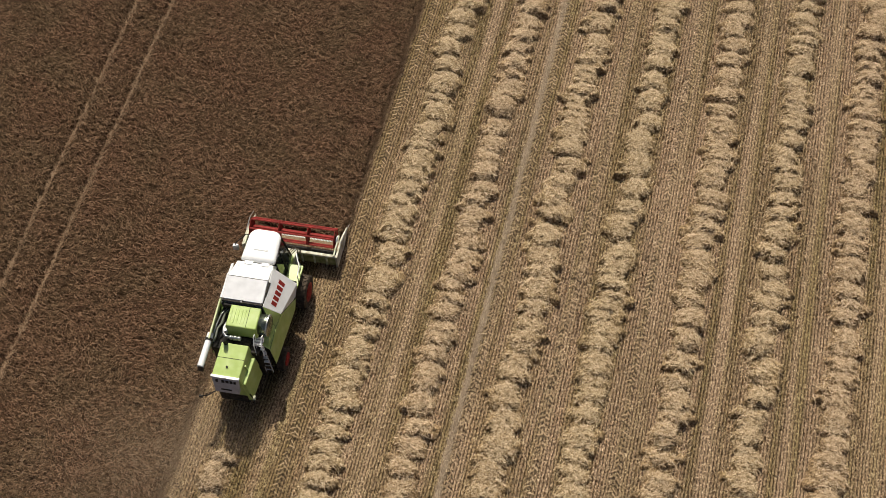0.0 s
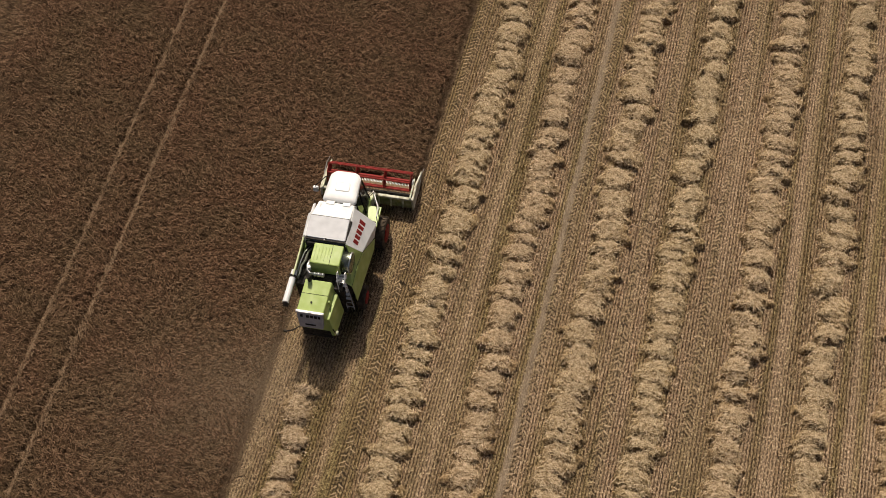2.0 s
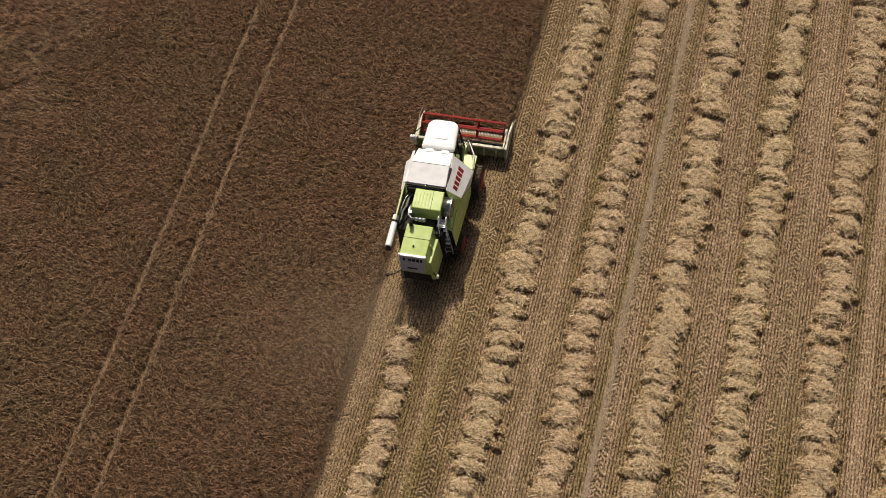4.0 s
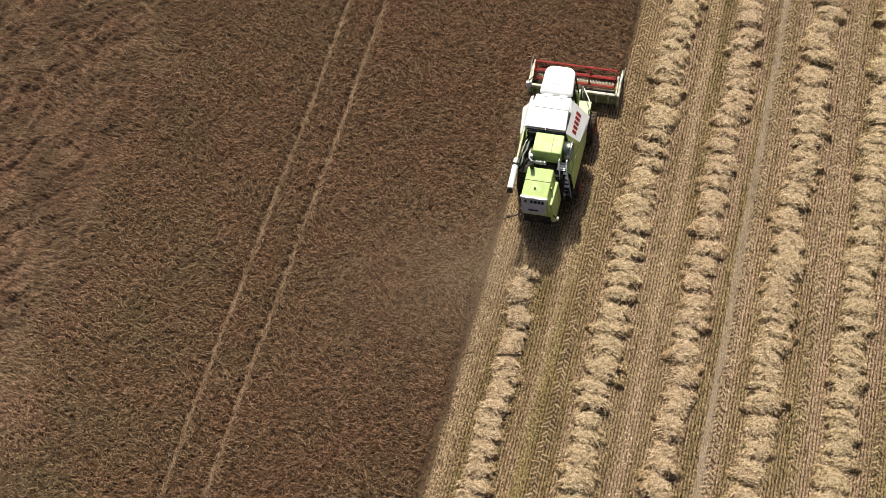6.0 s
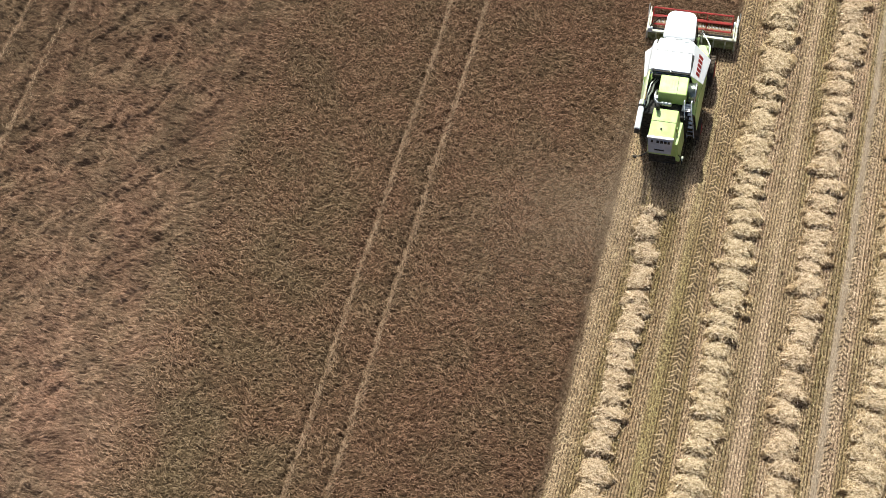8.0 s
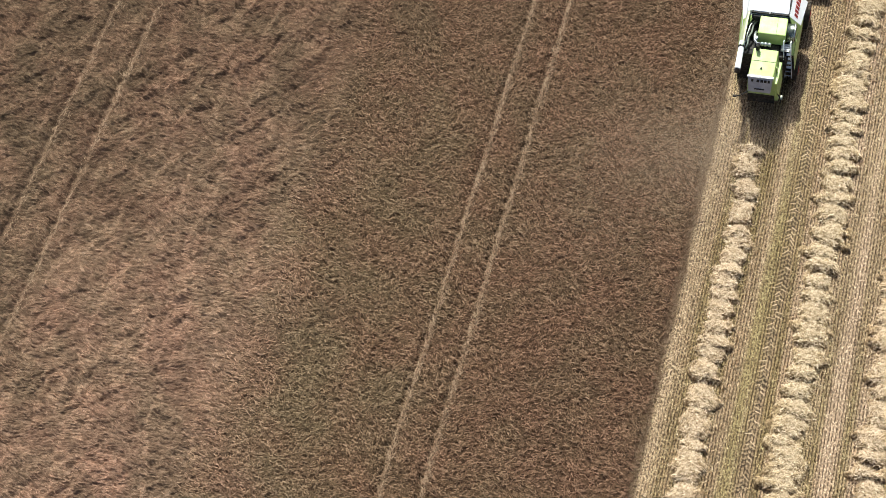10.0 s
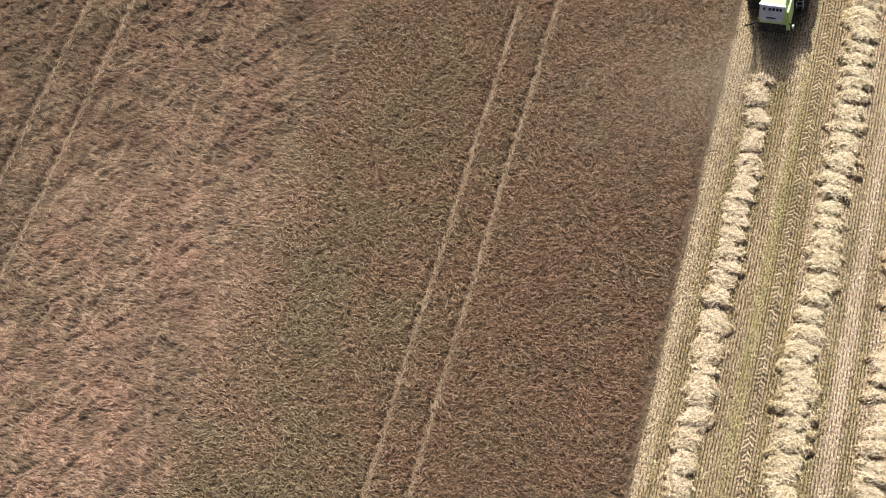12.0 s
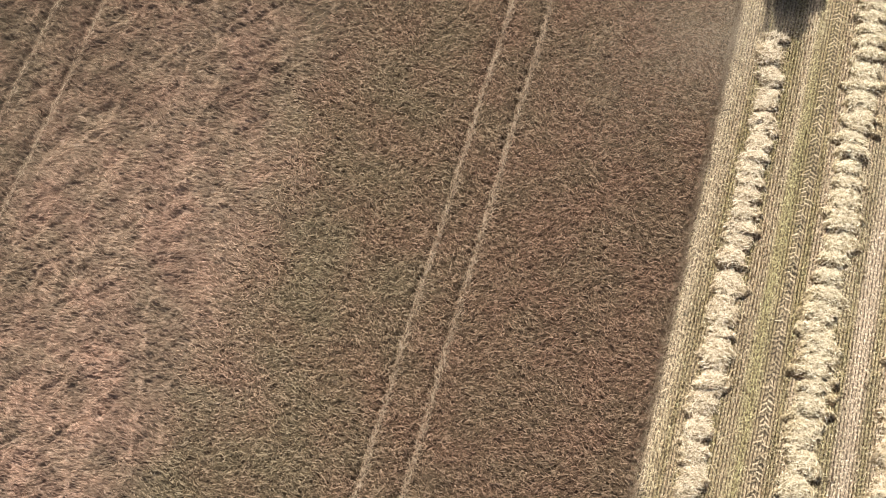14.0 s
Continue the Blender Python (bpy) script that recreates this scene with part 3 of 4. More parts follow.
# ---- combine harvester ----
def part(name, bm, mat, parent, label="", smooth=False):
    me = bpy.data.meshes.new(name)
    bmesh.ops.recalc_face_normals(bm, faces=bm.faces)
    bm.to_mesh(me)
    bm.free()
    if smooth:
        me.polygons.foreach_set("use_smooth", [True] * len(me.polygons))
    ob = new(name, me)
    for one in mat if isinstance(mat, (list, tuple)) else (mat,):
        me.materials.append(one)
    ob.parent = parent
    if label:
        tagged(ob, label)
    return ob


def hull(low, high, bevel=0.03, bm=None):
    """A block from its lower and upper corners, each four places going round, with rounded edges."""
    own = bmesh.new()
    a, b = [own.verts.new(p) for p in low], [own.verts.new(p) for p in high]
    own.faces.new(a[::-1])
    own.faces.new(b)
    for k in range(len(a)):
        own.faces.new((a[k], a[(k + 1) % len(a)], b[(k + 1) % len(a)], b[k]))
    if bevel:
        bmesh.ops.bevel(own, geom=own.edges[:], offset=bevel, segments=2, affect="EDGES", profile=0.5)
    return own if bm is None else merge(bm, own)


def merge(bm, own):
    me = bpy.data.meshes.new("tmp")
    own.to_mesh(me)
    own.free()
    bm.from_mesh(me)
    bpy.data.meshes.remove(me)
    return bm


def block(x0, x1, y0, y1, z0, z1, bevel=0.02, bm=None):
    r = lambda z: [(x0, y0, z), (x1, y0, z), (x1, y1, z), (x0, y1, z)]
    return hull(r(z0), r(z1), bevel, bm)


def tube(points, radius, bm=None, sides=10, caps=True):
    """A round bar along a line of places; the radius may change from place to place."""
    own = bmesh.new() if bm is None else bm
    pts = [Vector(p) for p in points]
    rad = radius if isinstance(radius, (list, tuple)) else [radius] * len(pts)
    rings = []
    for k, (p, r) in enumerate(zip(pts, rad)):
        d = (pts[min(k + 1, len(pts) - 1)] - pts[max(k - 1, 0)]).normalized()
        u = d.orthogonal().normalized() if k == 0 else (u - d * u.dot(d)).normalized()
        w = d.cross(u)
        rings.append([own.verts.new(p + r * (math.cos(a) * u + math.sin(a) * w)) for a in np.linspace(0, 2 * math.pi, sides, endpoint=False)])
    for a, b in zip(rings, rings[1:]):
        for k in range(sides):
            own.faces.new((a[k], a[(k + 1) % sides], b[(k + 1) % sides], b[k]))
    if caps:
        own.faces.new(rings[0][::-1])
        own.faces.new(rings[-1])
    return own


def lathe(profile, sides=32, bm=None, at=(0, 0, 0)):
    """A turned body round the x axis: places (x, radius)."""
    own = bmesh.new() if bm is None else bm
    rings = [[own.verts.new((at[0] + x, at[1] + r * math.cos(a), at[2] + r * math.sin(a))) for a in np.linspace(0, 2 * math.pi, sides, endpoint=False)] for x, r in profile]
    for a, b in zip(rings, rings[1:]):
        for k in range(sides):
            own.faces.new((a[k], a[(k + 1) % sides], b[(k + 1) % sides], b[k]))
    own.faces.new(rings[0][::-1])
    own.faces.new(rings[-1])
    return own


green_mat = material("lime_green_paint", [(0.36, 0.475, 0.115), (0.40, 0.515, 0.15), (0.44, 0.545, 0.20)], scale=2.5, rough=0.42, spec=0.5, broad=0.08, broad_scale=1.2)
white_mat = material("white_paint", [(0.76, 0.76, 0.745), (0.80, 0.80, 0.79), (0.82, 0.82, 0.815)], scale=3, rough=0.42, spec=0.5, broad=0.05, broad_scale=1.5)
pale_mat = material("pale_grey_green_paint", [(0.30, 0.31, 0.18), (0.56, 0.58, 0.42), (0.70, 0.70, 0.58)], scale=5, rough=0.5, broad=0.2, broad_scale=2)
dusty_mat = material("dusty_cream_paint", [(0.36, 0.33, 0.23), (0.55, 0.53, 0.42), (0.68, 0.67, 0.58)], scale=5, rough=0.7, broad=0.2, broad_scale=2)
cream_mat = material("pale_lime_paint", [(0.54, 0.58, 0.30), (0.62, 0.66, 0.40), (0.68, 0.70, 0.48)], scale=4, rough=0.5, broad=0.1, broad_scale=1.5)
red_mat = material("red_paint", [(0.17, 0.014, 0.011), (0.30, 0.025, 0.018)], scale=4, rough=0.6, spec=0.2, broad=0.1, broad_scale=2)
dark_mat = material("grimy_black_steel", [(0.010, 0.010, 0.010), (0.035, 0.032, 0.028), (0.07, 0.06, 0.05)], scale=8, rough=0.7, bump=0.3)
rubber_mat = material("dusty_rubber", [(0.045, 0.035, 0.026), (0.078, 0.060, 0.043), (0.13, 0.10, 0.07)], scale=5, rough=0.9, bump=0.2)
steel_mat = material("bare_steel", [(0.40, 0.40, 0.39), (0.58, 0.58, 0.57)], scale=6, rough=0.35, metal=0.9)
screen_mat = material("dusty_screen", [(0.16, 0.17, 0.14), (0.26, 0.27, 0.22)], scale=30, rough=0.6, metal=0.4, bump=0.4, bump_scale=60)
glass_mat = material("tinted_cab_glass", [(0.015, 0.02, 0.02), (0.025, 0.03, 0.03)], scale=2, rough=0.08, spec=0.6)
grey_mat = material("light_grey_panel", [(0.40, 0.40, 0.42), (0.50, 0.50, 0.52)], scale=4, rough=0.5, broad=0.06)

olive_mat = material("dusty_olive_sheet", [(0.13, 0.14, 0.05), (0.24, 0.26, 0.11), (0.36, 0.36, 0.2)], scale=4, rough=0.7, broad=0.15, broad_scale=2)
chaff_mat = material("chaff_covered_steel", [(0.10, 0.065, 0.035), (0.22, 0.15, 0.09), (0.38, 0.28, 0.18)], scale=14, rough=0.9, bump=0.6)

harvester = new("combine_harvester")
tagged(harvester, "lime green and white combine harvester with red reel cutting the crop", "combine harvester")
harvester.location = (0.10, -0.02, 0)
harvester.rotation_euler = (0, 0, radians(3.2))
harvester.scale = (0.98, 0.965, 1.0)
H = harvester

# lower body and threshing housing
bm = hull([(-1.15, -1.7, 0.75), (1.15, -1.7, 0.75), (1.15, 2.9, 0.75), (-1.15, 2.9, 0.75)], [(-1.15, -1.7, 2.7), (1.15, -1.7, 2.7), (1.15, 2.7, 2.7), (-1.15, 2.7, 2.7)], 0.04)
block(-0.60, 0.78, -3.0, -1.6, 1.0, 2.5, 0.03, bm)
part("chassis", bm, dark_mat, H, "dark shaded steel housing")


def facet(name, pts, thick, mat, label=""):
    """A flat panel of even thickness from corners going round."""
    pts = [Vector(p) for p in pts]
    nrm = (pts[1] - pts[0]).cross(pts[-1] - pts[0]).normalized() * thick
    return part(name, hull([p - nrm for p in pts], pts, 0.008), mat, H, label)


# side walls: sloping upper facet, upright lower facet; white in front, green behind
B, C, G = (1.79, 2.42, 2.55), (1.571, 0.42, 3.02), (1.42, -1.30, 2.60)
for s in (1, -1):
    k = 1 if s > 0 else 0.90
    q = lambda x, y, z, s=s, k=k: (s * x * k, y, z)
    turn = (lambda p: p) if s > 0 else (lambda p: p[::-1])
    facet("upper_side_panel", turn([q(0.86, 2.25, 3.92), q(*B), q(*C), q(0.93, 0.12, 3.98)][::-1]), 0.04, white_mat, "white side panel of the grain tank")
    facet("lower_side_panel", turn([q(*B), q(1.69, 2.08, 1.75), q(*C)][::-1]), 0.04, white_mat)
    facet("rear_upper_side_panel", turn([q(0.94, 0.11, 3.97), q(1.569, 0.41, 3.01), q(1.44, -0.15, 2.80), q(1.12, -0.10, 3.55)][::-1]), 0.04, green_mat)
    facet("green_side_panel", turn([q(1.568, 0.40, 3.00), q(1.69, 2.06, 1.74), q(1.70, 1.7, 1.35), q(1.58, -1.35, 1.5), q(*G), q(1.44, -0.16, 2.79)][::-1]), 0.04, green_mat, "lime green side panel")
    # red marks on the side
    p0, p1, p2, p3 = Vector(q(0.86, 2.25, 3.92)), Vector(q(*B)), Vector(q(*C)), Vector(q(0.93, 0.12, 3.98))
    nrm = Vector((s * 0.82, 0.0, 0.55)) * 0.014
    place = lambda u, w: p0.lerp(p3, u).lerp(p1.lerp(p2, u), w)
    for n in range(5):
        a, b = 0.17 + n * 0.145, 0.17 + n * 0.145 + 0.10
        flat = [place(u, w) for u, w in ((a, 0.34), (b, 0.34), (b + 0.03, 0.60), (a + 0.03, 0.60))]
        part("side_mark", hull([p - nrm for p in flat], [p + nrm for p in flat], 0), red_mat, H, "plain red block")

# added filler that blocks the sun between side panel and front wheel
part("shade_block", hull([(1.10, 0.9, 1.05), (1.68, 1.5, 1.30), (1.68, 2.1, 1.62), (1.10, 2.2, 1.30)], [(1.10, 0.9, 2.45), (1.60, 1.3, 2.45), (1.72, 2.62, 2.45), (1.10, 2.66, 2.45)], 0.03), dark_mat, H, "dark block added behind the front wheel to shade the ground")

# grain tank with its white lid
bm = hull([(-1.02, 0.12, 3.0), (0.90, 0.12, 3.0), (0.86, 2.3, 3.0), (-1.02, 2.3, 3.0)], [(-0.98, 0.16, 3.95), (0.86, 0.16, 3.95), (0.80, 1.50, 3.97), (-1.02, 1.50, 3.97)], 0.03)
part("grain_tank", bm, white_mat, H)
bm = hull([(-1.04, 0.24, 3.975), (0.88, 0.24, 3.975), (0.84, 1.46, 4.02), (-1.07, 1.46, 4.02)], [(-1.02, 0.25, 4.03), (0.86, 0.25, 4.03), (0.82, 1.44, 4.075), (-1.05, 1.44, 4.075)], 0.015)
lid_mat = material("dull_white_sheet", [(0.55, 0.55, 0.565), (0.60, 0.60, 0.615), (0.64, 0.64, 0.65)], scale=2.5, rough=0.5, broad=0.06, broad_scale=1.5)
lid = part("tank_lid", bm, lid_mat, H, "flat white grain tank lid")
bm = block(-0.98, 0.88, 0.13, 0.22, 3.93, 4.02, 0.015)
for x in (-0.96, -0.05, 0.86):
    block(x - 0.04, x + 0.04, 0.10, 0.26, 3.95, 4.06, 0.01, bm)
part("lid_hinge_bar", bm, dark_mat, lid, "black hinge bar")
part("lid_latch", block(-0.12, -0.02, 0.14, 0.22, 4.02, 4.06, 0.008), white_mat, lid)
# sloping tank front and the step down to the cab roof
bm = hull([(-1.06, 1.48, 3.3), (0.86, 1.48, 3.3), (0.84, 2.75, 3.3), (-0.86, 2.75, 3.3)], [(-1.05, 1.485, 4.03), (0.83, 1.485, 4.03), (0.82, 2.45, 3.80), (-0.92, 2.45, 3.80)], 0.04)
part("tank_front", bm, white_mat, H)
part("lid_gap", hull([(0.86, 0.30, 3.94), (0.93, 0.30, 3.94), (0.95, 1.44, 3.90), (0.84, 1.44, 3.90)], [(0.865, 0.30, 3.99), (0.91, 0.30, 3.99), (0.91, 1.44, 3.97), (0.84, 1.44, 3.97)], 0.005), dark_mat, lid, "dark seam under the lid")
part("lid_seam", block(-1.04, 0.82, 1.455, 1.482, 4.0, 4.05, 0.0), dark_mat, lid)
part("tank_front_cap", block(-0.55, -0.15, 2.30, 2.50, 3.80, 3.87, 0.02), white_mat, H)
part("tank_front_cap", block(0.25, 0.62, 2.30, 2.50, 3.80, 3.87, 0.02), white_mat, H)


# cab
def rounded_slab(x0, x1, y0, y1, z0, z1, r_front, r_rear, crown, taper):
    own = bmesh.new()
    ring = []
    for cx, cy, r, a0 in ((x1, y1, r_front, 0), (x0, y1, r_front, 90), (x0, y0, r_rear, 180), (x1, y0, r_rear, 270)):
        sx, sy = (1 if cx == x1 else -1), (1 if cy == y1 else -1)
        for a in np.linspace(a0, a0 + 90, 7):
            ring.append((cx - sx * r + r * math.cos(radians(a)), cy - sy * r + r * math.sin(radians(a))))
    mx, my = (x0 + x1) / 2, (y0 + y1) / 2
    levels = ((z0, 0.97), (z0 + 0.04, 1.0), (z1 - 0.06, 0.99), (z1 - 0.015, 0.955), (z1 + crown * 0.6, 0.80), (z1 + crown, 0.45))
    loops = [[own.verts.new((mx + (x - mx) * s * (1 - taper * (y - my) / (y1 - y0)), my + (y - my) * s, z)) for x, y in ring] for z, s in levels]
    for a, b in zip(loops, loops[1:]):
        for k in range(len(ring)):
            own.faces.new((a[k], a[(k + 1) % len(ring)], b[(k + 1) % len(ring)], b[k]))
    own.faces.new(loops[0][::-1])
    own.faces.new(loops[-1])
    return own


cab = part("cab", hull([(-0.72, 2.70, 1.75), (1.02, 2.70, 1.75), (0.96, 4.35, 1.75), (-0.66, 4.35, 1.75)], [(-0.70, 2.72, 3.66), (0.78, 2.72, 3.66), (0.72, 4.12, 3.66), (-0.62, 4.12, 3.66)], 0.05), glass_mat, H, "cab with dark tinted glass")
part("cab_roof", rounded_slab(-0.76, 0.81, 2.55, 4.34, 3.66, 3.84, 0.42, 0.12, 0.05, 0.10), white_mat, cab, "rounded white cab roof", True)
bm = rounded_slab(-0.34, 0.40, 3.10, 3.62, 3.86, 3.915, 0.08, 0.08, 0.0, 0.0)
part("roof_hatch", bm, white_mat, cab)
for x, y, x2, y2 in ((1.02, 2.72, 0.79, 2.72), (1.0, 3.45, 0.77, 3.45), (0.96, 4.36, 0.73, 4.13), (-0.66, 4.36, -0.63, 4.13)):
    part("window_post", tube([(x, y, 1.75), (x2, y2, 3.66)], 0.035), dark_mat, cab)
part("cab_base", block(-0.74, 1.04, 2.62, 4.40, 1.45, 1.82, 0.04), green_mat, cab)
# access platform beside the cab, with rails
platform = part("cab_platform", block(1.05, 1.70, 2.62, 3.80, 1.88, 1.96, 0.02), green_mat, H, "green cab platform with white handrails")
part("platform_skirt", hull([(1.05, 2.6, 1.15), (1.40, 2.6, 1.15), (1.38, 3.7, 1.25), (1.05, 3.7, 1.25)], [(1.0, 2.6, 1.88), (1.69, 2.6, 1.88), (1.66, 3.78, 1.88), (1.0, 3.78, 1.88)], 0.04), green_mat, platform)
for pts in ([(1.66, 2.9, 2.42), (1.64, 3.4, 2.46), (1.12, 4.55, 2.2)], [(1.66, 2.95, 1.95), (1.66, 2.9, 2.42)], [(1.60, 3.72, 1.95), (1.50, 3.74, 2.40)], [(1.14, 4.50, 1.3), (1.12, 4.55, 2.12)]):
    part("handrail", tube(pts, 0.028, sides=8), white_mat, platform)
for dx in (0.0, 0.07, 0.14):
    part("hydraulic_hose", tube([(0.95 + dx, 4.1, 2.5 - dx), (1.1 + dx, 4.5, 2.4 - dx), (1.12 + dx, 4.85, 1.7), (1.0 + dx, 5.1, 1.0)], 0.022, sides=6), rubber_mat, H)
mirror = part("mirror", block(-1.70, -1.44, 3.84, 4.0, 2.42, 2.75, 0.03), white_mat, H, "side mirror on a bent arm")
part("mirror_arm", tube([(-0.66, 4.25, 3.3), (-1.1, 4.35, 3.15), (-1.56, 3.95, 2.85), (-1.56, 3.92, 2.7)], 0.025, sides=8), dark_mat, mirror)

# engine bay: hood, recess, pipes
bm = hull([(-0.55, -1.10, 3.10), (0.88, -1.10, 3.10), (0.88, 0.04, 3.10), (-0.53, 0.04, 3.10)], [(-0.55, -1.03, 3.84), (0.86, -1.03, 3.84), (0.87, 0.04, 3.94), (-0.53, 0.04, 3.94)], 0.05)
hood = part("engine_hood", bm, green_mat, H, "ribbed lime green engine hood")
for x in (-0.42, -0.26, -0.10, 0.06, 0.21):
    part("hood_rib", hull([(x, -0.85, 3.84), (x + 0.03, -0.85, 3.84), (x + 0.03, -0.12, 3.91), (x, -0.12, 3.91)], [(x, -0.85, 3.872), (x + 0.03, -0.85, 3.872), (x + 0.03, -0.12, 3.944), (x, -0.12, 3.944)], 0.006), green_mat, hood)
part("hood_seam", hull([(0.36, -1.04, 3.835), (0.375, -1.04, 3.835), (0.375, 0.0, 3.93), (0.36, 0.0, 3.93)], [(0.36, -1.04, 3.852), (0.375, -1.04, 3.852), (0.375, 0.0, 3.947), (0.36, 0.0, 3.947)], 0.0), dark_mat, hood)
bm = block(-1.15, 1.05, -1.75, 0.12, 2.6, 2.95, 0.03)
block(-0.62, -0.30, -1.60, -1.12, 2.95, 3.22, 0.04, bm)
block(0.05, 0.62, -1.50, -1.14, 2.95, 3.12, 0.03, bm)
block(-1.12, -0.60, -0.7, 0.05, 2.95, 3.25, 0.04, bm)
block(-0.98, 0.88, -0.02, 0.115, 2.9, 3.90, 0.01, bm)
part("engine", bm, dark_mat, H, "dark engine parts in an open bay")
part("left_bay_wall", hull([(-1.42, -1.62, 2.4), (-1.30, -1.62, 2.4), (-1.30, 0.35, 2.4), (-1.42, 0.35, 2.4)], [(-1.27, -1.60, 3.45), (-1.19, -1.60, 3.45), (-1.10, 0.30, 3.88), (-1.20, 0.30, 3.80)], 0.02), cream_mat, H, "pale lime wall of the engine bay")
part("left_tank_wall", hull([(-1.44, 0.37, 2.4), (-1.30, 0.37, 2.4), (-1.30, 2.3, 2.4), (-1.44, 2.3, 2.4)], [(-1.20, 0.37, 3.80), (-1.00, 0.37, 3.92), (-1.02, 2.25, 3.90), (-1.16, 2.25, 3.78)], 0.02), white_mat, H)
pipe = part("exhaust_silencer", lathe([(0, 0.05), (0.02, 0.10), (0.13, 0.11), (0.14, 0.085), (0.18, 0.085), (0.19, 0.11), (0.34, 0.11), (0.35, 0.085), (0.39, 0.085), (0.40, 0.11), (0.52, 0.10), (0.54, 0.05)], 20, at=(-0.34, -1.36, 3.38)), steel_mat, H, "ringed steel exhaust silencer", True)
part("exhaust_pipe", tube([(-0.30, -1.36, 3.38), (-0.52, -1.34, 3.38), (-0.66, -1.2, 3.42), (-0.68, -0.95, 3.46), (-0.66, -0.7, 3.40), (-0.62, -0.55, 3.3)], 0.065, sides=12), steel_mat, pipe, "", True)
part("exhaust_stack", tube([(-0.44, -1.66, 3.1), (-0.44, -1.66, 3.62), (-0.46, -1.70, 3.72)], [0.10, 0.105, 0.10], sides=14), dark_mat, pipe, "dark round exhaust stack")
part("air_pipe", tube([(-0.66, 0.0, 3.5), (-0.82, -0.25, 3.48), (-0.86, -0.7, 3.42), (-0.98, -1.0, 3.38), (-0.98, -1.4, 3.3), (-1.05, -1.62, 3.2)], 0.05, sides=10), screen_mat, H, "grey air intake pipe", True)
part("coolant_hose", tube([(-0.78, 0.02, 3.56), (-0.98, -0.3, 3.50), (-1.06, -0.8, 3.44), (-1.1, -1.3, 3.35)], 0.032, sides=8), steel_mat, H, "", True)
part("filter_can", tube([(-0.60, -1.05, 3.2), (-0.60, -1.05, 3.5)], 0.09, sides=14), white_mat, H)
facet("drum_housing", [(1.13, -0.12, 3.50), (1.43, -0.17, 2.79), (1.41, -1.29, 2.61), (1.08, -1.22, 2.80)][::-1], 0.04, green_mat)
# rotary radiator screen
drum_mat = material("polished_screen", [(0.10, 0.115, 0.09), (0.20, 0.22, 0.17), (0.36, 0.38, 0.32)], scale=3, rough=0.26, metal=0.85, bump=0.15, bump_scale=70)
drum = part("radiator_screen", lathe([(0, 0.50), (0.40, 0.50), (0.44, 0.48), (0.47, 0.42), (0.475, 0.10), (0.48, 0.05)], 40, at=(0.88, -0.48, 3.40)), drum_mat, H, "round dusty radiator screen drum", True)
part("screen_rim", lathe([(0, 0.505), (0.0, 0.53), (0.05, 0.53), (0.05, 0.505)], 40, at=(1.25, -0.48, 3.40)), steel_mat, drum, "bright steel rim")

# rear straw hood
bm = hull([(-0.66, -3.35, 1.75), (0.84, -3.35, 1.75), (0.92, -1.70, 1.75), (-0.66, -1.70, 1.75)], [(-0.72, -3.22, 3.08), (0.54, -3.22, 3.08), (0.62, -1.62, 3.32), (-0.64, -1.62, 3.32)], 0.035)
rear = part("straw_hood", bm, green_mat, H, "lime green straw hood at the rear")
part("rear_panel", hull([(-0.60, -3.53, 2.14), (0.52, -3.53, 2.14), (0.52, -3.30, 2.14), (-0.60, -3.30, 2.14)], [(-0.72, -3.285, 3.06), (0.54, -3.285, 3.06), (0.54, -3.22, 3.06), (-0.72, -3.22, 3.06)], 0.02), grey_mat, rear, "light grey rear panel")
part("panel_lip", block(-0.75, 0.57, -3.31, -3.17, 3.05, 3.11, 0.02), white_mat, rear)
for x in (-0.68, -0.09, 0.50):
    part("lip_hinge", tube([(x - 0.05, -3.28, 3.12), (x + 0.05, -3.28, 3.12)], 0.04), white_mat, rear)
at_panel = lambda x, z, d: (x, -3.30 - (3.06 - z) * 0.266 + d, z)
for x, w, z0, z1 in ((-0.53, 0.11, 2.80, 2.94), (-0.26, 0.14, 2.80, 2.94), (-0.07, 0.14, 2.80, 2.94), (0.12, 0.13, 2.80, 2.94), (0.30, 0.11, 2.80, 2.94), (-0.32, 0.50, 2.33, 2.39)):
    ring = lambda z: [at_panel(x, z, -0.012), at_panel(x + w, z, -0.012), at_panel(x + w, z, 0.02), at_panel(x, z, 0.02)]
    part("rear_mark", hull(ring(z0), ring(z1), 0), dark_mat, rear, "plain dark block")
part("hood_cap", tube([(-0.12, -2.75, 3.14), (-0.12, -2.75, 3.20)], 0.05), dark_mat, rear)
part("hood_seam_line", block(-0.70, 0.58, -2.335, -2.32, 3.18, 3.225, 0.0), dark_mat, rear)
part("hood_side_rib", hull([(0.86, -2.6, 1.8), (0.91, -2.6, 1.8), (0.91, -2.5, 1.8), (0.86, -2.5, 1.8)], [(0.62, -2.55, 3.05), (0.67, -2.55, 3.05), (0.67, -2.45, 3.05), (0.62, -2.45, 3.05)], 0.01), green_mat, rear)
part("rear_skirt", hull([(0.80, -3.34, 1.35), (0.99, -3.34, 1.35), (1.06, -1.9, 1.3), (0.86, -1.9, 1.3)], [(0.62, -3.22, 2.62), (0.78, -3.22, 2.62), (0.90, -1.9, 2.75), (0.66, -1.9, 2.75)], 0.02), green_mat, rear)
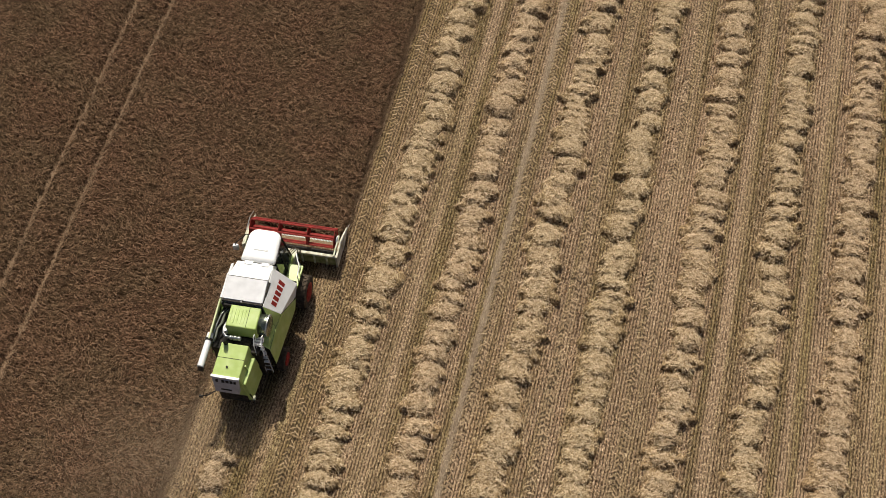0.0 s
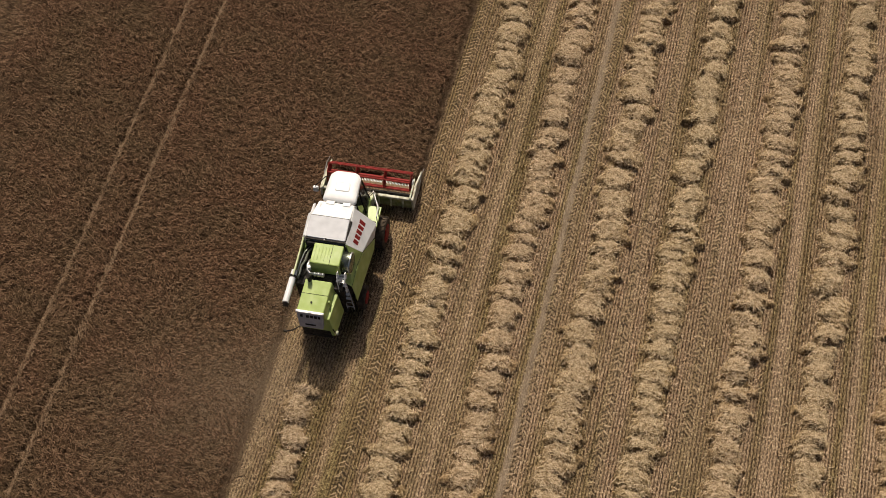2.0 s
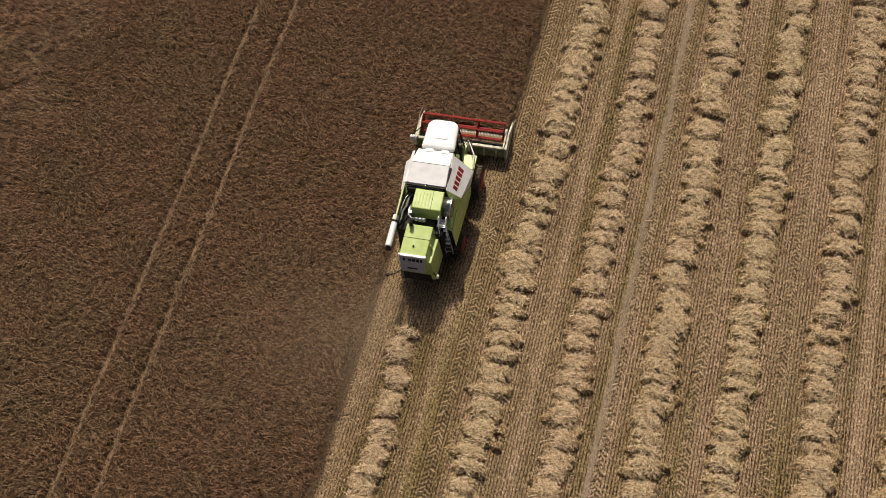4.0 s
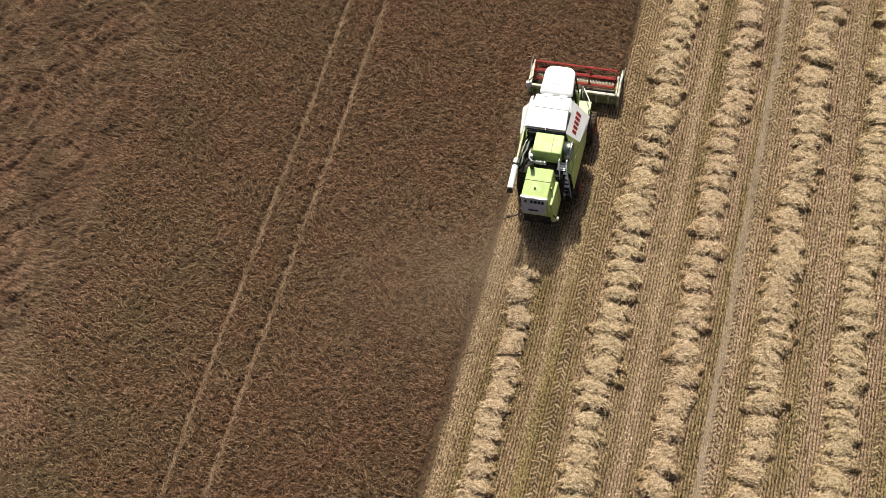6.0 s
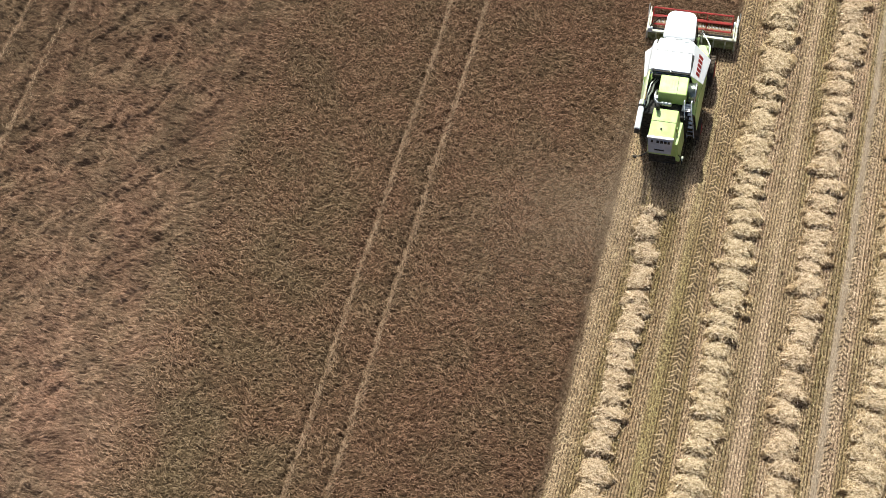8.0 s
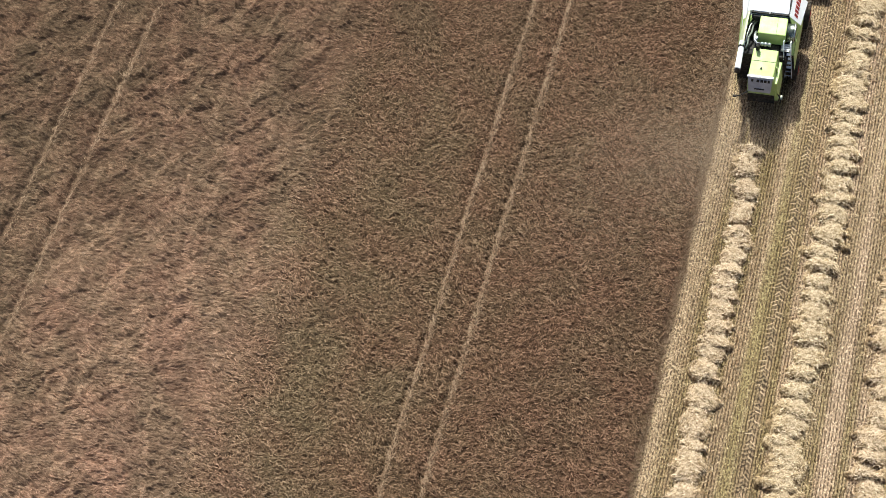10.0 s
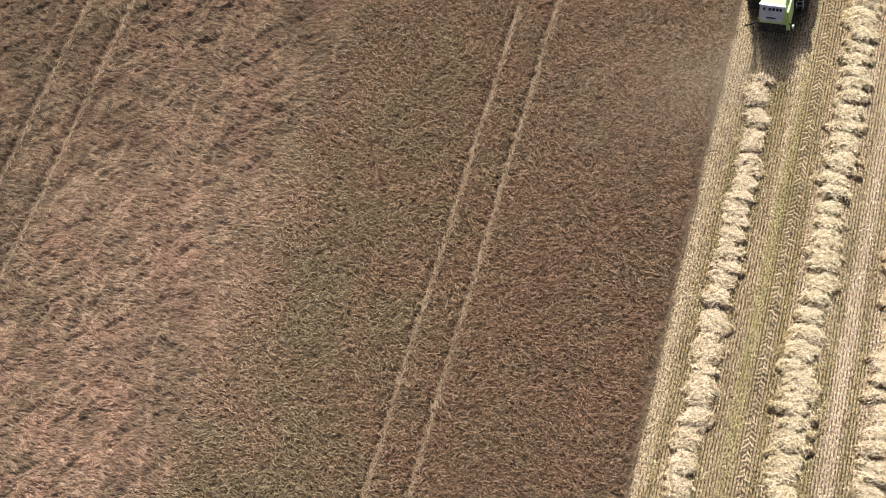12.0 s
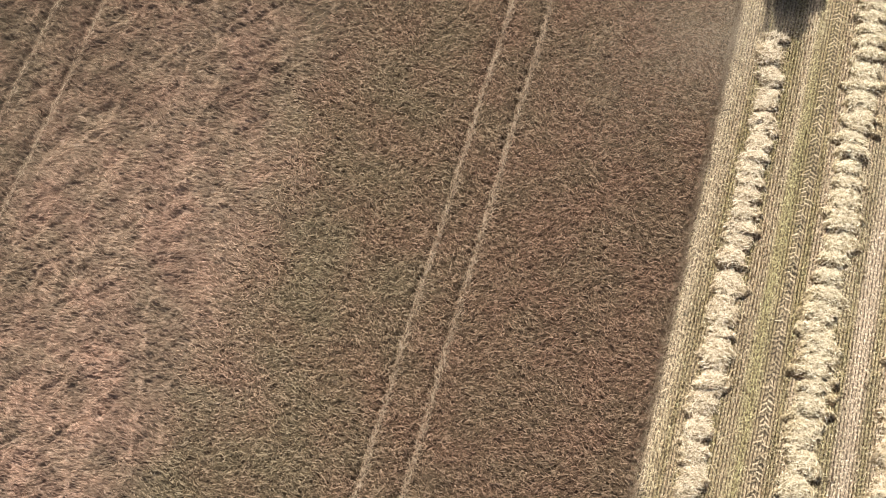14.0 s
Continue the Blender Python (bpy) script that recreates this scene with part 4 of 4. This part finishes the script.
part("straw_chute", hull([(-0.55, -3.3, 1.0), (0.80, -3.3, 1.0), (0.80, -2.2, 1.0), (-0.55, -2.2, 1.0)], [(-0.6, -3.3, 1.8), (0.86, -3.3, 1.8), (0.86, -2.2, 1.8), (-0.6, -2.2, 1.8)], 0.03), dark_mat, rear)
lamp = part("rear_light_bracket", tube([(-0.60, -3.45, 2.05), (-0.95, -3.72, 1.98), (-1.22, -3.80, 2.0)], 0.03, sides=8), dark_mat, rear, "black rear light on a bracket")
part("rear_light", block(-1.32, -1.14, -3.87, -3.78, 1.93, 2.07, 0.015), dark_mat, lamp)
part("right_bracket", tube([(0.9, -3.3, 1.9), (1.1, -3.45, 1.7), (1.12, -3.5, 1.4)], 0.03, sides=8), dark_mat, rear)
part("right_pulley", lathe([(0, 0.10), (0.05, 0.12), (0.10, 0.10)], 18, at=(1.06, -3.38, 1.75)), pale_mat, rear)

# unloading auger folded back along the flank
auger = part("unloading_auger", tube([(-1.26, -1.25, 3.25), (-1.27, -1.60, 3.22), (-1.30, -2.95, 3.16)], 0.15, sides=20), white_mat, H, "white unloading auger tube")
part("auger_mouth", hull([(-1.44, -3.08, 2.95), (-1.16, -3.08, 2.95), (-1.14, -2.88, 2.95), (-1.46, -2.88, 2.95)], [(-1.40, -2.98, 3.2), (-1.20, -2.98, 3.2), (-1.20, -2.88, 3.2), (-1.40, -2.88, 3.2)], 0.02), rubber_mat, auger, "dark rubber mouth")
part("auger_collar", tube([(-1.272, -1.52, 3.222), (-1.274, -1.64, 3.215)], 0.175, sides=20), dark_mat, auger)

# ladder and rear platform
ladder = part("ladder", block(0.72, 1.12, -1.45, -0.98, 3.06, 3.10, 0.01), steel_mat, H, "steel ladder up to the engine platform")
for y, z in ((-1.05, 3.11), (-1.20, 3.11), (-1.35, 3.11)):
    part("tread", block(0.74, 1.16, y - 0.045, y + 0.045, z, z + 0.04, 0.01), white_mat, ladder)
for x in (0.0, 0.34):
    part("ladder_rail", tube([(0.86 + x, -1.42, 3.1), (1.02 + x, -1.58, 2.4), (1.18 + x, -1.70, 1.25)], 0.024, sides=8), grey_mat, ladder)
for k in range(6):
    u = 0.12 + k * 0.16
    if k < 4:
        part("tread", block(0.87 + 0.32 * u, 1.19 + 0.32 * u, -1.48 - 0.28 * u, -1.33 - 0.28 * u, 3.08 - 1.85 * u, 3.11 - 1.85 * u, 0.006), white_mat, ladder)
        continue
    part("rung", tube([(0.86 + 0.32 * u, -1.42 - 0.28 * u, 3.1 - 1.85 * u), (1.20 + 0.32 * u, -1.42 - 0.28 * u, 3.1 - 1.85 * u)], 0.022, sides=8), grey_mat, ladder)
for pts in ([(1.16, -1.18, 3.1), (1.17, -1.16, 3.62), (1.16, -1.30, 3.68), (1.22, -1.60, 3.4), (1.30, -1.75, 2.8)], [(1.16, -1.45, 3.1), (1.18, -1.45, 3.55)]):
    part("ladder_handrail", tube([(p[0] - 0.36, p[1], p[2]) for p in pts], 0.024, sides=8), white_mat, ladder)
    part("ladder_handrail", tube(pts, 0.026, sides=8), white_mat, ladder)


# wheels
rim_mat = material("dirty_red_rim", [(0.20, 0.022, 0.017), (0.36, 0.032, 0.025), (0.33, 0.07, 0.05)], scale=6, rough=0.6, broad=0.15, broad_scale=2)
def wheel(x, y, radius, width, s):
    w = width / 2
    prof = [(-w * 0.9, radius * 0.54), (-w * 0.98, radius * 0.68), (-w * 0.96, radius * 0.88), (-w * 0.8, radius * 0.955), (0, radius * 0.97), (w * 0.8, radius * 0.955), (w * 0.96, radius * 0.88), (w * 0.98, radius * 0.68), (w * 0.9, radius * 0.54)]
    bm = lathe(prof, 40, at=(x, y, radius))
    count = 22
    for n in range(count):
        for side in (-1, 1):
            a = 2 * math.pi * (n + (0.5 if side > 0 else 0)) / count
            m = Matrix.Translation((x, y, radius)) @ Matrix.Rotation(a, 4, "X") @ Matrix.Translation((side * w * 0.46, 0, radius * 0.975)) @ Matrix.Rotation(side * radians(40), 4, "Z") @ Matrix.Diagonal((w * 1.05, 0.055, 0.036, 1))
            bmesh.ops.create_cube(bm, size=1, matrix=m)
    rim_r = radius * 0.56
    whl = part("wheel", bm, rubber_mat, H, "lugged tyre on a dark red rim")
    o = s * w
    part("rim", lathe([(o * 0.2, rim_r * 0.25), (o * 1.24, rim_r * 0.28), (o * 1.18, rim_r * 0.60), (o * 1.04, rim_r * 0.92), (o * 1.07, rim_r * 1.02), (o * 0.9, rim_r * 1.02)], 32, at=(x, y, radius)), rim_mat, whl, "dark red steel rim")
    part("hub", lathe([(o * 1.0, rim_r * 0.26), (o * 1.2, rim_r * 0.24), (o * 1.24, rim_r * 0.1)], 20, at=(x, y, radius)), rim_mat, whl)


for s in (1, -1):
    wheel(1.79 if s > 0 else -1.24, 3.06, 0.83, 0.50, s)
    wheel(1.62 if s > 0 else -1.15, -0.58, 0.58, 0.40, s)
part("axle", tube([(-1.2, 3.06, 0.83), (1.62, 3.06, 0.83)], 0.16), dark_mat, H)
part("axle", tube([(-1.1, -0.58, 0.58), (1.58, -0.58, 0.58)], 0.11), dark_mat, H)

# feeder house and header
part("feeder_house", hull([(-0.55, 3.3, 0.75), (0.95, 3.3, 0.75), (0.95, 5.22, 0.28), (-0.55, 5.22, 0.28)], [(-0.55, 3.3, 1.55), (0.95, 3.3, 1.55), (0.95, 5.22, 0.98), (-0.55, 5.22, 0.98)], 0.03), pale_mat, H)
X0, X1 = -1.80, 2.90
header = part("header_trough", hull([(X0, 5.17, 0.14), (X1, 5.17, 0.14), (X1, 6.55, 0.10), (X0, 6.55, 0.10)], [(X0, 5.17, 0.22), (X1, 5.17, 0.22), (X1, 6.55, 0.14), (X0, 6.55, 0.14)], 0.01), chaff_mat, H, "pale green cutting header strewn with chaff")
part("back_sheet", block(X0, X1, 5.16, 5.22, 0.2, 0.92, 0.01), olive_mat, header)
part("top_beam", block(X0, X1, 5.10, 5.26, 0.86, 1.0, 0.03), dusty_mat, header, "dusty pale top beam")
for x in np.linspace(X0 + 0.5, X1 - 0.5, 7):
    part("back_rib", block(x - 0.04, x + 0.04, 5.08, 5.16, 0.22, 0.88, 0.01), pale_mat, header)
part("intake_auger", lathe([(0, 0.2), (0.02, 0.22), (4.42, 0.22), (4.44, 0.2)], 20, at=(X0 + 0.13, 5.54, 0.48)), dark_mat, header)
for x, s in ((X0, -1), (X1, 1)):
    low = [(x - 0.05, 5.10, 0.10), (x + 0.05, 5.10, 0.10), (x + 0.05, 6.55, 0.08), (x - 0.05, 6.55, 0.08)]
    end = part("end_plate", hull(low, [(x - 0.05, 5.10, 0.98), (x + 0.05, 5.10, 0.98), (x + 0.05, 6.2, 0.95), (x - 0.05, 6.2, 0.95)], 0.015), dusty_mat, header, "dusty white end plate with crop divider")
    part("crop_divider", hull([(x - 0.09, 6.15, 0.08), (x + 0.09, 6.15, 0.08), (x + 0.025, 7.35, 0.20), (x - 0.025, 7.35, 0.20)], [(x - 0.07, 6.15, 0.92), (x + 0.07, 6.15, 0.92), (x + 0.02, 7.35, 0.42), (x - 0.02, 7.35, 0.42)], 0.012), dusty_mat, end)
    part("divider_bar", tube([(x + s * 0.03, 6.0, 0.98), (x + s * 0.10, 6.8, 0.85), (x + s * 0.12, 7.45, 0.50)], 0.022, sides=8), steel_mat, end)
    part("reel_arm", block(x - s * 0.12 - 0.035, x - s * 0.12 + 0.035, 5.12, 6.35, 1.0, 1.1, 0.015), pale_mat, header)
for n in range(60):
    x = X0 + 0.06 + n * (X1 - X0 - 0.12) / 59
    part("knife_finger", hull([(x - 0.015, 6.5, 0.10), (x + 0.015, 6.5, 0.10), (x + 0.004, 6.66, 0.11), (x - 0.004, 6.66, 0.11)], [(x - 0.015, 6.5, 0.15), (x + 0.015, 6.5, 0.15), (x + 0.004, 6.66, 0.12), (x - 0.004, 6.66, 0.12)], 0), steel_mat, header)
# reel
RX0, RX1, RY, RZ, RR = -1.60, 2.64, 6.18, 1.02, 0.50
reel = part("reel", tube([(RX0, RY, RZ), (RX1, RY, RZ)], 0.085, sides=14), red_mat, H, "red six-bar pick-up reel")
for x in (RX0, RX0 + 1.44, RX0 + 2.88, RX1):
    bm = bmesh.new()
    for n in range(6):
        a0, a1 = radians(60 * n + 12), radians(60 * n + 72)
        p0, p1 = (x, RY + RR * math.cos(a0), RZ + RR * math.sin(a0)), (x, RY + RR * math.cos(a1), RZ + RR * math.sin(a1))
        tube([(x, RY, RZ), p0], 0.026, bm, 6)
        tube([p0, p1], 0.022, bm, 6)
    if x in (RX0, RX1):
        lathe([(-0.015, 0.30), (0.0, 0.36), (0.02, 0.30)], 12, bm, (x, RY, RZ))
    own = bmesh.new()
    plate = [own.verts.new((x - 0.008, RY + 0.43 * math.cos(radians(60 * n + 12)), RZ + 0.43 * math.sin(radians(60 * n + 12)))) for n in range(6)]
    face = own.faces.new(plate)
    thick = bmesh.ops.extrude_face_region(own, geom=[face])
    bmesh.ops.translate(own, vec=(0.016, 0, 0), verts=[q for q in thick["geom"] if isinstance(q, bmesh.types.BMVert)])
    merge(bm, own)
    part("spider", bm, red_mat, reel)
for n in range(6):
    a = radians(60 * n + 12)
    y, z = RY + RR * math.cos(a), RZ + RR * math.sin(a)
    bar = part("tine_bar", block(RX0, RX1, y - 0.045, y + 0.045, z - 0.014, z + 0.014, 0.006, tube([(RX0, y, z), (RX1, y, z)], 0.030, sides=8)), red_mat, reel)
    bm = bmesh.new()
    for x in np.arange(RX0 + 0.08, RX1, 0.15):
        tube([(x, y, z), (x, y - 0.05, z - 0.20)], 0.008, bm, 4)
    tagged(part("tines", bm, red_mat, bar), kind="stuff")
part("reel_drive_disc", lathe([(0, 0.15), (0.02, 0.19), (0.07, 0.19), (0.09, 0.12)], 24, at=(RX1 + 0.05, RY - 0.05, RZ)), white_mat, reel, "white drive disc")
